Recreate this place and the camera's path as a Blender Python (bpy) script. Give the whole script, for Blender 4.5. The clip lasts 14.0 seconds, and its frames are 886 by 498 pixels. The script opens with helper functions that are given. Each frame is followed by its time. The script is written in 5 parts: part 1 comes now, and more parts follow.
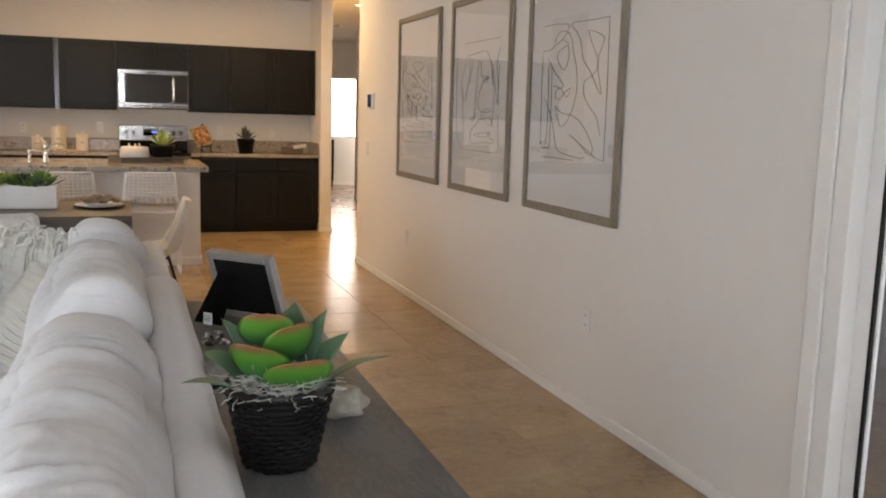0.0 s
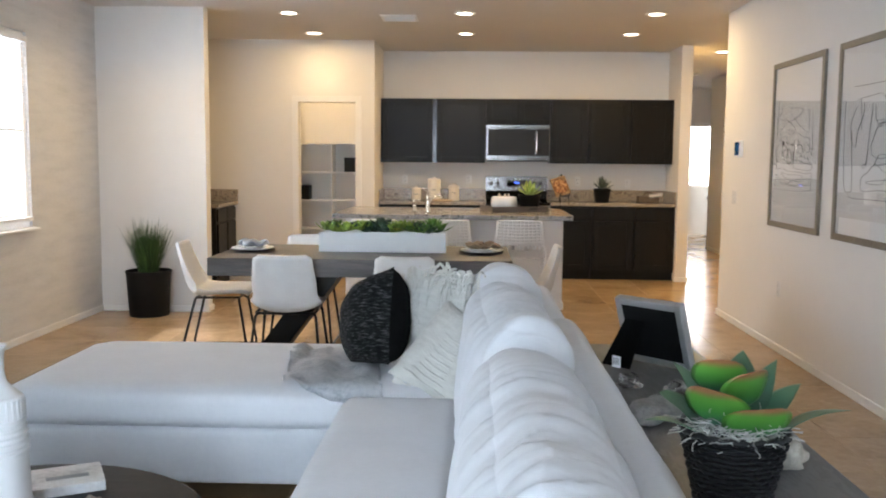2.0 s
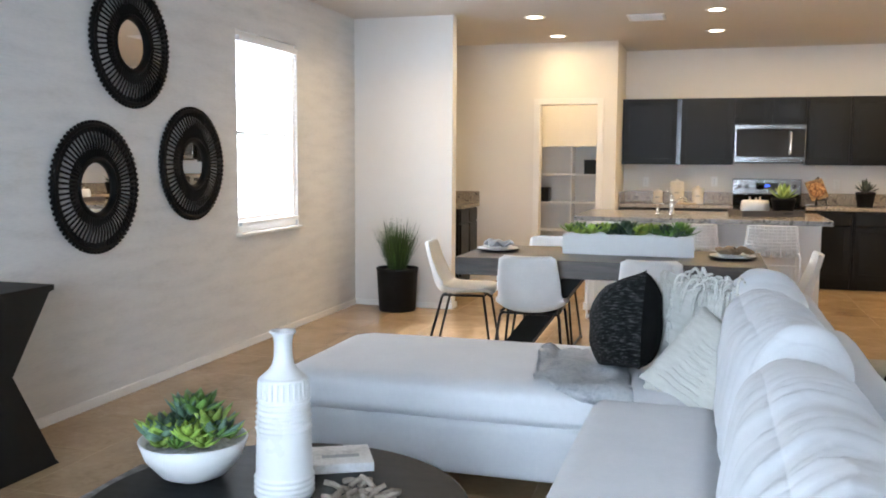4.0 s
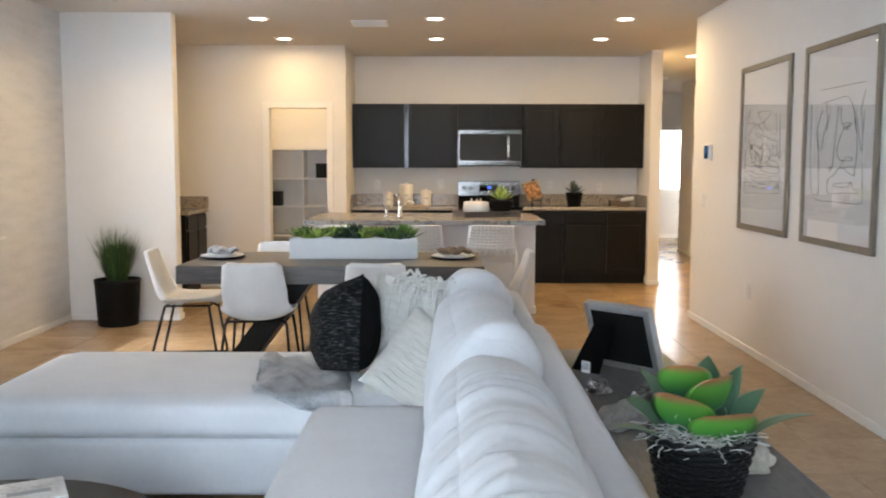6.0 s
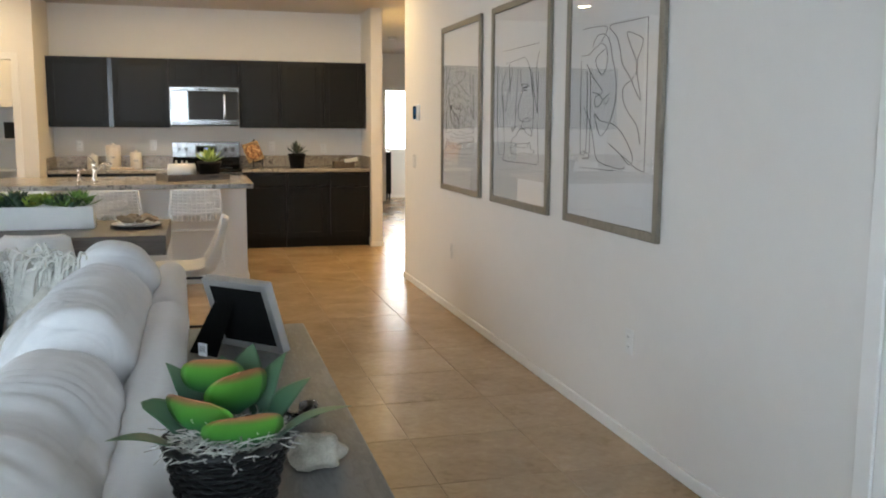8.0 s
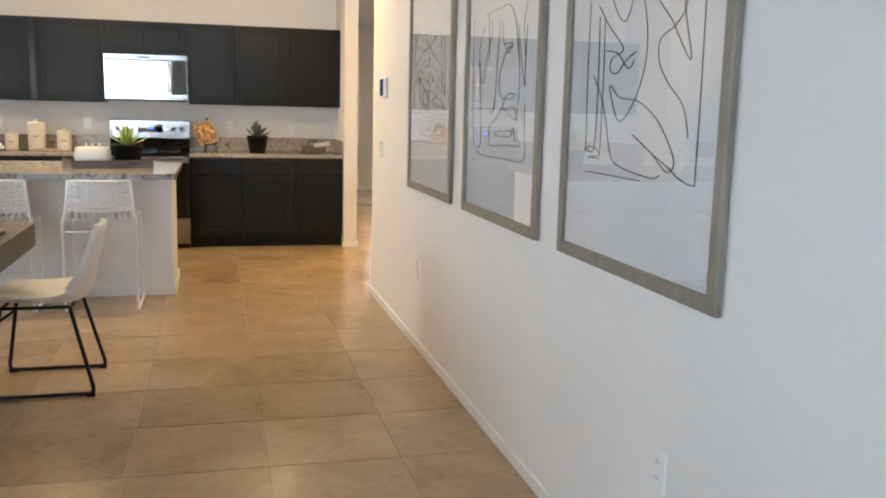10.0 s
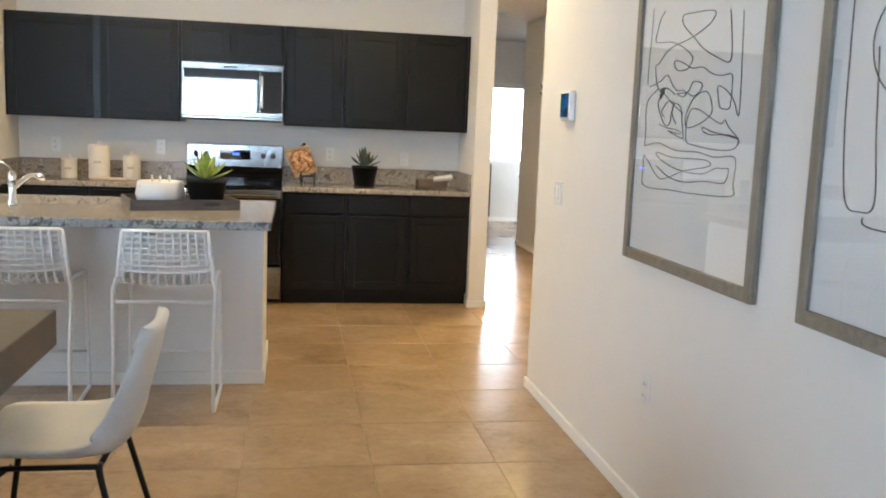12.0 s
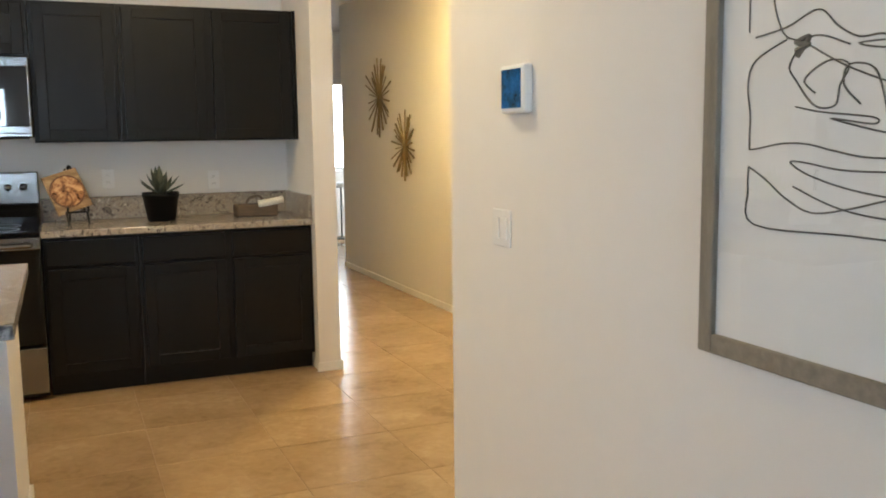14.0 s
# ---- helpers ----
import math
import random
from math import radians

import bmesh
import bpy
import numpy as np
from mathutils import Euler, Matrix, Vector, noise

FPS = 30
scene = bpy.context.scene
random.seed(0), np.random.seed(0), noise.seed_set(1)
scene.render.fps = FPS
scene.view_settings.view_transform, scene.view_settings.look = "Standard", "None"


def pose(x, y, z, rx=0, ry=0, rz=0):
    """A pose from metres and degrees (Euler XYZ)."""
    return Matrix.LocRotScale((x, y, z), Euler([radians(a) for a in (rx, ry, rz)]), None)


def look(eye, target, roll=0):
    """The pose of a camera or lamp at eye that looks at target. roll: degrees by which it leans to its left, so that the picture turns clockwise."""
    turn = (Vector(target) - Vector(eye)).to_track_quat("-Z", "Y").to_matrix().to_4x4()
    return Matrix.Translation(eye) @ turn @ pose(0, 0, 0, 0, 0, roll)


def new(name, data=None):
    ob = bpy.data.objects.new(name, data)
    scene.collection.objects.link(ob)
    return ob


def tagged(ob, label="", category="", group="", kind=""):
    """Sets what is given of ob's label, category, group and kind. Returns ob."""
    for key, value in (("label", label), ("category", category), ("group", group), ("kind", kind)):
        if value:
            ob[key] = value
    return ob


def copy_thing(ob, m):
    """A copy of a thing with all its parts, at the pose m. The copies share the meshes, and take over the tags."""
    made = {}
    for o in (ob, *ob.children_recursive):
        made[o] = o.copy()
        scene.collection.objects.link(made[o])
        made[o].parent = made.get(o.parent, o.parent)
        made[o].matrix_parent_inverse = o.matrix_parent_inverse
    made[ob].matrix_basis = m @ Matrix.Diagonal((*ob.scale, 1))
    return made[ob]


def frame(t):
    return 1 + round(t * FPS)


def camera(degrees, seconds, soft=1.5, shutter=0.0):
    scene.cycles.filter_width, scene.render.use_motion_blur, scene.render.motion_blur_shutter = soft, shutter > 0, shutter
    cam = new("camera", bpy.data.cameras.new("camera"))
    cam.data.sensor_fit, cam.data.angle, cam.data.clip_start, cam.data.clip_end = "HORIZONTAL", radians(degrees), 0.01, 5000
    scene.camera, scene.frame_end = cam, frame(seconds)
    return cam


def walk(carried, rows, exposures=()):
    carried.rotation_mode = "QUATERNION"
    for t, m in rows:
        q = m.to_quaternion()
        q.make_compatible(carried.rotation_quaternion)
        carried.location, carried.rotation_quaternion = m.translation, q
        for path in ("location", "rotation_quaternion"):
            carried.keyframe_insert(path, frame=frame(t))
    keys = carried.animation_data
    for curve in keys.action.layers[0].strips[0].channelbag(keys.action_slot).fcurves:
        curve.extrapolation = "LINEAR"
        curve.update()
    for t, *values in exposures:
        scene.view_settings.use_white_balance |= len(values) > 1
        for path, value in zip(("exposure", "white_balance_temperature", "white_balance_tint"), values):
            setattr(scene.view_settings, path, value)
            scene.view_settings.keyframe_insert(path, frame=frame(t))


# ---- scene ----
cam = camera(53.2, 14.0, soft=1.9, shutter=0.15)
PATH = [
    (0, (0.27, 0.041, 1.394), (0.938, 1.903, 1.1), 1.6),
    (0.5, (0.201, 0.033, 1.398), (0.76, 1.937, 1.149), 2.5),
    (1, (0.135, 0.016, 1.402), (0.53, 1.965, 1.187), 1.8),
    (1.5, (0.075, -0.008, 1.401), (0.232, 1.976, 1.2), 1.0),
    (2, (0.028, -0.019, 1.399), (-0.037, 1.97, 1.2), 0.5),
    (2.5, (-0.01, -0.028, 1.397), (-0.254, 1.947, 1.201), 0.2),
    (3, (-0.055, -0.058, 1.396), (-0.544, 1.872, 1.2), 0.2),
    (3.2, (-0.064, -0.069, 1.394), (-0.642, 1.835, 1.196), 0.3),
    (5.3, (-0.005, -0.022, 1.403), (-0.519, 1.902, 1.217), 0.4),
    (5.5, (0.01, -0.03, 1.405), (-0.341, 1.93, 1.218), 0.4),
    (6, (0.049, 0.0, 1.403), (0.041, 1.992, 1.215), 0.1),
    (6.5, (0.092, 0.006, 1.4), (0.368, 1.977, 1.208), -0.2),
    (7, (0.141, 0.015, 1.394), (0.555, 1.962, 1.193), -0.7),
    (7.5, (0.298, 0.09, 1.39), (0.813, 2.009, 1.165), -1.1),
    (8, (0.499, 0.204, 1.402), (1.022, 2.115, 1.128), 0.3),
    (8.2, (0.589, 0.283, 1.403), (1.123, 2.185, 1.086), 0.1),
    (9.2, (0.975, 0.96, 1.395), (1.485, 2.87, 1.08), 1.0),
    (10.3, (1.215, 1.975, 1.375), (1.69, 3.892, 1.067), 1.9),
    (10.5, (1.2, 2.165, 1.366), (1.62, 4.097, 1.067), 1.9),
    (11, (1.124, 2.633, 1.364), (1.444, 4.585, 1.07), 2.4),
    (11.5, (1.108, 3.131, 1.367), (1.448, 5.081, 1.083), 2.6),
    (12, (1.028, 3.614, 1.372), (1.366, 5.567, 1.111), 2.3),
    (12.5, (1.038, 4.095, 1.359), (1.537, 6.017, 1.117), 3.0),
    (13, (1.018, 4.545, 1.375), (1.541, 6.46, 1.144), 2.3),
    (13.5, (1.04, 4.938, 1.397), (1.706, 6.807, 1.147), -0.9),
    (14, (1.065, 5.374, 1.387), (1.85, 7.196, 1.133), -0.7),
]
# seconds, stops, white balance in kelvin, tint
EXPOSURES = [
    (0, -0.80, 7450, 17), (0.5, -0.75, 7100, 15), (1, -0.35, 6950, 13), (1.5, -0.35, 6450, 11), (2, -0.57, 6250, 11), (2.5, -0.5, 6050, 10), (3, -0.41, 6000, 10), (5.5, -0.42, 6100, 11), (6, -0.5, 6300, 11),
    (6.5, -0.29, 6150, 10), (7, -0.58, 6400, 11), (7.5, -0.68, 6550, 9), (8, -0.66, 6350, 7), (10.5, -0.15, 5950, 8), (11, -0.1, 5800, 6), (11.5, -0.48, 5750, 6), (12, -0.36, 5500, 5), (12.5, -0.95, 5600, 4), (13, -0.8, 5650, 4), (13.5, -0.62, 5650, 4), (14, -0.68, 5750, 4),
]
walk(cam, [(t, look(eye, target, roll)) for t, eye, target, roll in PATH], EXPOSURES)

# ---- world and light ----
world = bpy.data.worlds.new("world")
scene.world = world
world.use_nodes = True
wt = world.node_tree
sky = wt.nodes.new("ShaderNodeTexSky")
sky.sky_type, sky.sun_disc = "NISHITA", False
sky.sun_elevation, sky.sun_rotation = radians(44), radians(244)
wt.links.new(sky.outputs[0], wt.nodes["Background"].inputs[0])
wt.nodes["Background"].inputs[1].default_value = 0.12

WARM, DAY = (1.0, 0.70, 0.34), (0.70, 0.86, 1.0)
sun_data = bpy.data.lights.new("sun", "SUN")
sun_data.energy, sun_data.angle, sun_data.color = 10.0, radians(0.6), (1.0, 0.94, 0.86)
sun = new("sun", sun_data)
sun.matrix_world = look((-8.99, -4.38, 9.66), (0, 0, 0))


def area_lamp(name, m, w, h, watts, colour, shape="RECTANGLE", spread=0):
    d = bpy.data.lights.new(name, "AREA")
    d.shape, d.size, d.size_y, d.energy, d.color = shape, w, h, watts, colour
    if spread:
        d.spread = radians(spread)
    ob = new(name, d)
    ob.matrix_world = m
    return ob


CEIL = 2.74
CANS = [(x, y) for x in (-1.68, -0.06, 1.68) for y in (8.25, 9.55)] + [(3.05, 11.0)]
for cx, cy in CANS:
    area_lamp("can_lamp", look((cx, cy, CEIL - 0.012), (cx, cy, 0)), 0.13, 0.13, 92 if cx > 3 else 14 if cx < -1 else 26, WARM if cx < 3 else (1.0, 0.66, 0.24), "DISK")
area_lamp("can_lamp", look((-2.45, 6.95, CEIL - 0.012), (-2.45, 6.95, 0)), 0.13, 0.13, 13, WARM, "DISK", 138)
area_lamp("pantry_lamp", look((-1.75, 10.6, CEIL - 0.012), (-1.75, 10.6, 0)), 0.13, 0.13, 15, WARM, "DISK")
# daylight in the window openings
area_lamp("window_light", look((-3.62, 6.2, 1.62), (0, 6.2, 1.2)), 0.95, 1.3, 80, (0.88, 0.95, 1.0))
area_lamp("patio_light", look((2.75, 1.15, 1.1), (0, 1.15, 0.9)), 1.8, 2.0, 14, DAY)
area_lamp("rear_window_light", look((-0.8, -1.85, 1.5), (-0.8, 3, 1.2)), 2.2, 1.75, 175, (0.66, 0.84, 1.0))
area_lamp("hall_window_light", look((4.4, 17.6, 1.5), (4.2, 8, 0.6)), 1.2, 1.2, 20, (0.95, 0.97, 1.0))
# unseen fill lamp, added to brighten the wall below the entry window
area_lamp("entry_side_fill", look((6.08, 17.04, 1.15), (3, 17.04, 1.0)), 0.5, 1.9, 60, (0.95, 1.0, 0.97))


# ---- materials ----
def nodes_of(name):
    m = bpy.data.materials.new(name)
    m.use_nodes = True
    return m, m.node_tree, m.node_tree.nodes["Principled BSDF"]


def set_ramp(ramp, stops):
    els = ramp.color_ramp.elements
    while len(els) < len(stops):
        els.new(0.5)
    for e, (p, c) in zip(els, stops):
        e.position, e.color = p, (*c, 1)


def surface(name, stops, scale=6.0, rough=0.6, metal=0.0, bump=0.1, bump_scale=120.0, stretch=(1, 1, 1), detail=5.0, distort=0.0, rough_var=0.1, kind="noise", spread=0.0, sheen=0.0, coat=0.0, bump_dist=0.002, spec=0.5):
    """A procedural material: two scales of noise in the colour, fine relief, uneven gloss."""
    m, t, b = nodes_of(name)
    L, N = t.links.new, t.nodes.new
    tc, mp = N("ShaderNodeTexCoord"), N("ShaderNodeMapping")
    mp.inputs["Scale"].default_value = stretch
    L(tc.outputs["Object"], mp.inputs[0])
    vec = mp.outputs[0]
    if spread:
        info, geo, add, comb, mul = N("ShaderNodeObjectInfo"), N("ShaderNodeNewGeometry"), N("ShaderNodeMath"), N("ShaderNodeVectorMath"), N("ShaderNodeMath")
        L(info.outputs["Random"], add.inputs[0]); L(geo.outputs["Random Per Island"], add.inputs[1])
        mul.operation = "MULTIPLY"; mul.inputs[1].default_value = 37.0
        L(add.outputs[0], mul.inputs[0])
        L(vec, comb.inputs[0]); L(mul.outputs[0], comb.inputs[1])
        vec = comb.outputs[0]
    n1, n2, mix = N("ShaderNodeTexNoise"), N("ShaderNodeTexNoise"), N("ShaderNodeMix")
    for n, sc in ((n1, scale), (n2, scale * 9)):
        n.inputs["Scale"].default_value, n.inputs["Detail"].default_value, n.inputs["Distortion"].default_value = sc, detail, distort
        L(vec, n.inputs["Vector"])
    mix.inputs[0].default_value = 0.35
    L(n1.outputs[0], mix.inputs[2]); L(n2.outputs[0], mix.inputs[3])
    ramp = N("ShaderNodeValToRGB")
    set_ramp(ramp, stops)
    L(mix.outputs[0], ramp.inputs[0])
    col = ramp.outputs[0]
    if spread:
        hsv, mr = N("ShaderNodeHueSaturation"), N("ShaderNodeMapRange")
        fr = N("ShaderNodeMath"); fr.operation = "FRACT"
        L(add.outputs[0], fr.inputs[0]); L(fr.outputs[0], mr.inputs[0])
        mr.inputs[3].default_value, mr.inputs[4].default_value = 1 - spread, 1 + spread
        L(mr.outputs[0], hsv.inputs["Value"]); L(col, hsv.inputs["Color"])
        col = hsv.outputs[0]
    L(col, b.inputs["Base Color"])
    b.inputs["Metallic"].default_value = metal
    rr = N("ShaderNodeMapRange")
    rr.inputs[3].default_value, rr.inputs[4].default_value = max(0.02, rough - rough_var), min(1, rough + rough_var)
    L(n1.outputs[0], rr.inputs[0]); L(rr.outputs[0], b.inputs["Roughness"])
    if bump:
        n3, bp = N("ShaderNodeTexNoise"), N("ShaderNodeBump")
        n3.inputs["Scale"].default_value = bump_scale
        n3.inputs["Detail"].default_value = 3
        L(vec, n3.inputs["Vector"]); L(n3.outputs[0], bp.inputs["Height"])
        bp.inputs["Strength"].default_value, bp.inputs["Distance"].default_value = bump, bump_dist
        L(bp.outputs[0], b.inputs["Normal"])
    b.inputs["Sheen Weight"].default_value = sheen
    b.inputs["Coat Weight"].default_value = coat
    b.inputs["Specular IOR Level"].default_value = spec
    return m


def g(v, w=0.0):
    return (v * (1 + w), v, v * (1 - w))


def plain(name, colour, rough=0.5, metal=0.0, emit=0.0, bump=0.0):
    m, t, b = nodes_of(name)
    b.inputs["Base Color"].default_value, b.inputs["Roughness"].default_value, b.inputs["Metallic"].default_value = (*colour, 1), rough, metal
    if emit:
        b.inputs["Emission Color"].default_value, b.inputs["Emission Strength"].default_value = (*colour, 1), emit
    return m


def glassy(name, rough=0.0, tint=(1, 1, 1), ior=1.45):
    m, t, b = nodes_of(name)
    b.inputs["Base Color"].default_value, b.inputs["Roughness"].default_value = (*tint, 1), rough
    b.inputs["Transmission Weight"].default_value, b.inputs["IOR"].default_value = 1.0, ior
    return m


M_WALL = surface("wall_paint", [(0.3, g(0.70, 0.035)), (0.7, g(0.73, 0.035))], 1.2, 0.75, bump=0.25, bump_scale=260)
M_PAPER = surface("brushed_wallpaper", [(0.3, (0.55, 0.545, 0.54)), (0.5, (0.64, 0.635, 0.63)), (0.7, (0.70, 0.69, 0.68))], 3.0, 0.7, bump=0.3, bump_scale=60, stretch=(1, 0.8, 4.5), detail=8)
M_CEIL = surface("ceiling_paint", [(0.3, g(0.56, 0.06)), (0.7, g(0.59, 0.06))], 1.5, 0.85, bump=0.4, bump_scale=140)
M_TRIM = surface("white_trim", [(0.3, g(0.76, 0.02)), (0.7, g(0.80, 0.02))], 4, 0.4, bump=0.03)
M_TILE = surface("beige_tile", [(0.28, (0.24, 0.156, 0.083)), (0.43, (0.345, 0.236, 0.134)), (0.57, (0.40, 0.28, 0.165)), (0.74, (0.49, 0.36, 0.226))], 2.3, 0.23, bump=0.0, bump_scale=18, detail=9, distort=0.7, rough_var=0.03, spread=0.03)
M_GROUT = surface("grout", [(0.3, (0.30, 0.20, 0.115)), (0.7, (0.38, 0.26, 0.155))], 30, 0.9, bump=0.3)
M_CAB = surface("espresso_wood", [(0.3, (0.0013, 0.0012, 0.0012)), (0.55, (0.0022, 0.002, 0.002)), (0.75, (0.004, 0.0037, 0.0036))], 4, 0.40, bump=0.12, bump_scale=60, stretch=(9, 9, 0.7), detail=8, spec=0.27)
M_GRAN = surface("speckled_granite", [(0.36, (0.03, 0.028, 0.028)), (0.43, (0.17, 0.145, 0.13)), (0.50, (0.40, 0.345, 0.29)), (0.56, (0.17, 0.16, 0.155)), (0.64, (0.60, 0.54, 0.47))], 34, 0.2, bump=0.0, detail=12, distort=1.5, rough_var=0.05)
M_GRANE = surface("chiselled_granite_edge", [(0.36, (0.02, 0.021, 0.024)), (0.45, (0.13, 0.135, 0.145)), (0.52, (0.42, 0.42, 0.42)), (0.58, (0.12, 0.12, 0.13)), (0.66, (0.68, 0.67, 0.65))], 26, 0.45, bump=0.6, bump_scale=60, detail=10, distort=1.2, bump_dist=0.006)
M_STEEL = surface("brushed_steel", [(0.3, (0.25, 0.247, 0.245)), (0.7, (0.33, 0.327, 0.325))], 6, 0.2, metal=1.0, bump=0.05, bump_scale=90, stretch=(0.3, 6, 8), rough_var=0.06)
M_CHROME = plain("chrome", (0.86, 0.86, 0.86), 0.05, 1.0)
M_BLACKGL = plain("black_glass", (0.006, 0.006, 0.007), 0.025)
M_BLACKGL.node_tree.nodes["Principled BSDF"].inputs["IOR"].default_value = 2.1
M_RANGEGL = plain("oven_glass", (0.004, 0.004, 0.0045), 0.06)
M_RANGEGL.node_tree.nodes["Principled BSDF"].inputs["Specular IOR Level"].default_value = 0.32
M_ISLAND = surface("white_island_paint", [(0.3, g(0.78)), (0.7, g(0.82))], 3, 0.5, bump=0.15, bump_scale=200)
M_BLACK = surface("black_metal", [(0.3, g(0.005)), (0.7, g(0.010))], 20, 0.42, bump=0.05, spec=0.3)
M_BLACKP = surface("matt_black_pot", [(0.3, g(0.003)), (0.7, g(0.007))], 14, 0.6, bump=0.15, spec=0.18)
M_WHITEM = surface("white_powder_coat", [(0.3, g(0.80)), (0.7, g(0.84))], 20, 0.45, bump=0.03)
M_FAB = surface("pale_linen", [(0.3, (0.66, 0.665, 0.69)), (0.7, (0.74, 0.74, 0.76))], 5, 0.9, bump=0.35, bump_scale=420, sheen=0.25, bump_dist=0.001)
M_LEATH = surface("white_leather", [(0.3, (0.72, 0.71, 0.70)), (0.7, (0.80, 0.79, 0.78))], 8, 0.5, bump=0.12, bump_scale=160)
M_TABLE = surface("grey_oak", [(0.3, (0.045, 0.038, 0.036)), (0.5, (0.085, 0.072, 0.067)), (0.7, (0.14, 0.115, 0.10))], 5, 0.42, bump=0.25, bump_scale=40, stretch=(0.7, 7, 7), detail=9, distort=0.6)
M_DARKW = surface("black_oak", [(0.3, g(0.004)), (0.7, g(0.010))], 6, 0.5, bump=0.2, bump_scale=50, stretch=(1, 6, 6), spec=0.22)
M_MARB = surface("grey_marble", [(0.25, (0.10, 0.099, 0.098)), (0.42, (0.128, 0.127, 0.126)), (0.5, (0.092, 0.09, 0.089)), (0.58, (0.132, 0.131, 0.13)), (0.8, (0.155, 0.154, 0.152))], 3.0, 0.44, bump=0.02, stretch=(2.6, 0.7, 1), detail=7, distort=1.0, rough_var=0.02, spec=0.35)
M_MIRROR = plain("mirror_silver", (0.9, 0.9, 0.9), 0.01, 1.0)
M_GLASS = glassy("clear_glass")
M_FRAME = surface("weathered_grey_wood", [(0.3, (0.16, 0.135, 0.105)), (0.5, (0.22, 0.19, 0.15)), (0.7, (0.29, 0.25, 0.20))], 7, 0.55, bump=0.3, bump_scale=70, stretch=(6, 0.8, 6))
M_FRAMEV = surface("weathered_grey_wood_upright", [(0.3, (0.16, 0.135, 0.105)), (0.5, (0.22, 0.19, 0.15)), (0.7, (0.29, 0.25, 0.20))], 7, 0.55, bump=0.3, bump_scale=70, stretch=(6, 6, 0.8))
M_ARTP = surface("art_paper", [(0.3, (0.60, 0.60, 0.62)), (0.7, (0.64, 0.64, 0.655))], 3, 0.5, bump=0.05)
M_INK = plain("ink", (0.03, 0.03, 0.032), 0.6)
M_LEAF = surface("leaf_green", [(0.3, (0.04, 0.10, 0.022)), (0.5, (0.09, 0.20, 0.035)), (0.7, (0.19, 0.32, 0.06))], 9, 0.45, bump=0.1, spread=0.35)
M_LEAFD = surface("leaf_dark", [(0.3, (0.015, 0.04, 0.022)), (0.6, (0.035, 0.085, 0.04)), (0.8, (0.07, 0.13, 0.06))], 9, 0.5, bump=0.1, spread=0.3)
M_SOIL = surface("soil", [(0.3, (0.05, 0.04, 0.03)), (0.7, (0.14, 0.11, 0.09))], 40, 0.95, bump=0.8, bump_scale=90, bump_dist=0.006)
M_CERAM = surface("white_ceramic", [(0.3, g(0.66, 0.01)), (0.7, g(0.71, 0.01))], 6, 0.3, bump=0.04)
M_WINDOW = plain("sky_glow", (0.95, 0.97, 1.0), 1.0, emit=6.0)
M_PLATE = surface("plate_plastic", [(0.3, g(0.81, 0.01)), (0.7, g(0.84, 0.01))], 20, 0.2, bump=0.0)
M_GLOSSCAB = surface("gloss_espresso", [(0.3, g(0.006)), (0.7, g(0.010))], 20, 0.2, bump=0.0, spec=0.5)
M_WINDOW2 = plain("entry_sky_glow", (1.0, 0.99, 0.96), 1.0, emit=6.5)
M_BLIND = surface("white_blind", [(0.3, g(0.8)), (0.7, g(0.84))], 5, 0.5, bump=0.0)

# ---- building helpers ----
def part(name, bm, material, parent=None, label="", smooth=False):
    """Links a bmesh as one mesh object, under a thing or a part."""
    me = bpy.data.meshes.new(name)
    bmesh.ops.recalc_face_normals(bm, faces=bm.faces[:])
    bm.to_mesh(me)
    bm.free()
    if smooth:
        me.shade_smooth()
    me.materials.append(material)
    ob = new(name, me)
    ob.parent = parent
    if label:
        ob["label"] = label
    return ob


def thing(name, label, category, m=None, group="", kind=""):
    e = new(name)
    e.empty_display_size = 0.1
    e.matrix_world = m or Matrix()
    return tagged(e, label, category, group, kind)


def box(bm, x0, x1, y0, y1, z0, z1, bevel=0.0, seg=2):
    b = bmesh.new()
    bmesh.ops.create_cube(b, size=1.0)
    for v in b.verts:
        v.co = ((x0 + x1) / 2 + v.co.x * (x1 - x0), (y0 + y1) / 2 + v.co.y * (y1 - y0), (z0 + z1) / 2 + v.co.z * (z1 - z0))
    if bevel:
        bmesh.ops.bevel(b, geom=b.edges[:], offset=bevel, segments=seg, affect="EDGES", profile=0.5)
    join(bm, b)
    return bm


def join(bm, b, m=None):
    if m is not None:
        b.transform(m)
    vs = {v: bm.verts.new(v.co) for v in b.verts}
    for f in b.faces:
        try:
            bm.faces.new([vs[v] for v in f.verts])
        except ValueError:
            pass
    b.free()


def boxed(*a, **k):
    return box(bmesh.new(), *a, **k)


def lathe(profile, seg=32, at=(0, 0, 0), bm=None, wobble=None):
    """Turns a profile of (radius, height) round the z axis."""
    bm = bm or bmesh.new()
    rows = []
    for r, z in profile:
        if r < 1e-5:
            rows.append([bm.verts.new((at[0], at[1], at[2] + z))])
        else:
            rows.append([bm.verts.new((at[0] + r * math.cos(a), at[1] + r * math.sin(a), at[2] + z)) for a in (2 * math.pi * k / seg for k in range(seg))])
    for a, b in zip(rows, rows[1:]):
        for k in range(seg):
            q = [a[k % len(a)], a[(k + 1) % len(a)], b[(k + 1) % len(b)], b[k % len(b)]]
            q = list(dict.fromkeys(q))
            if len(q) > 2:
                bm.faces.new(q)
    return bm


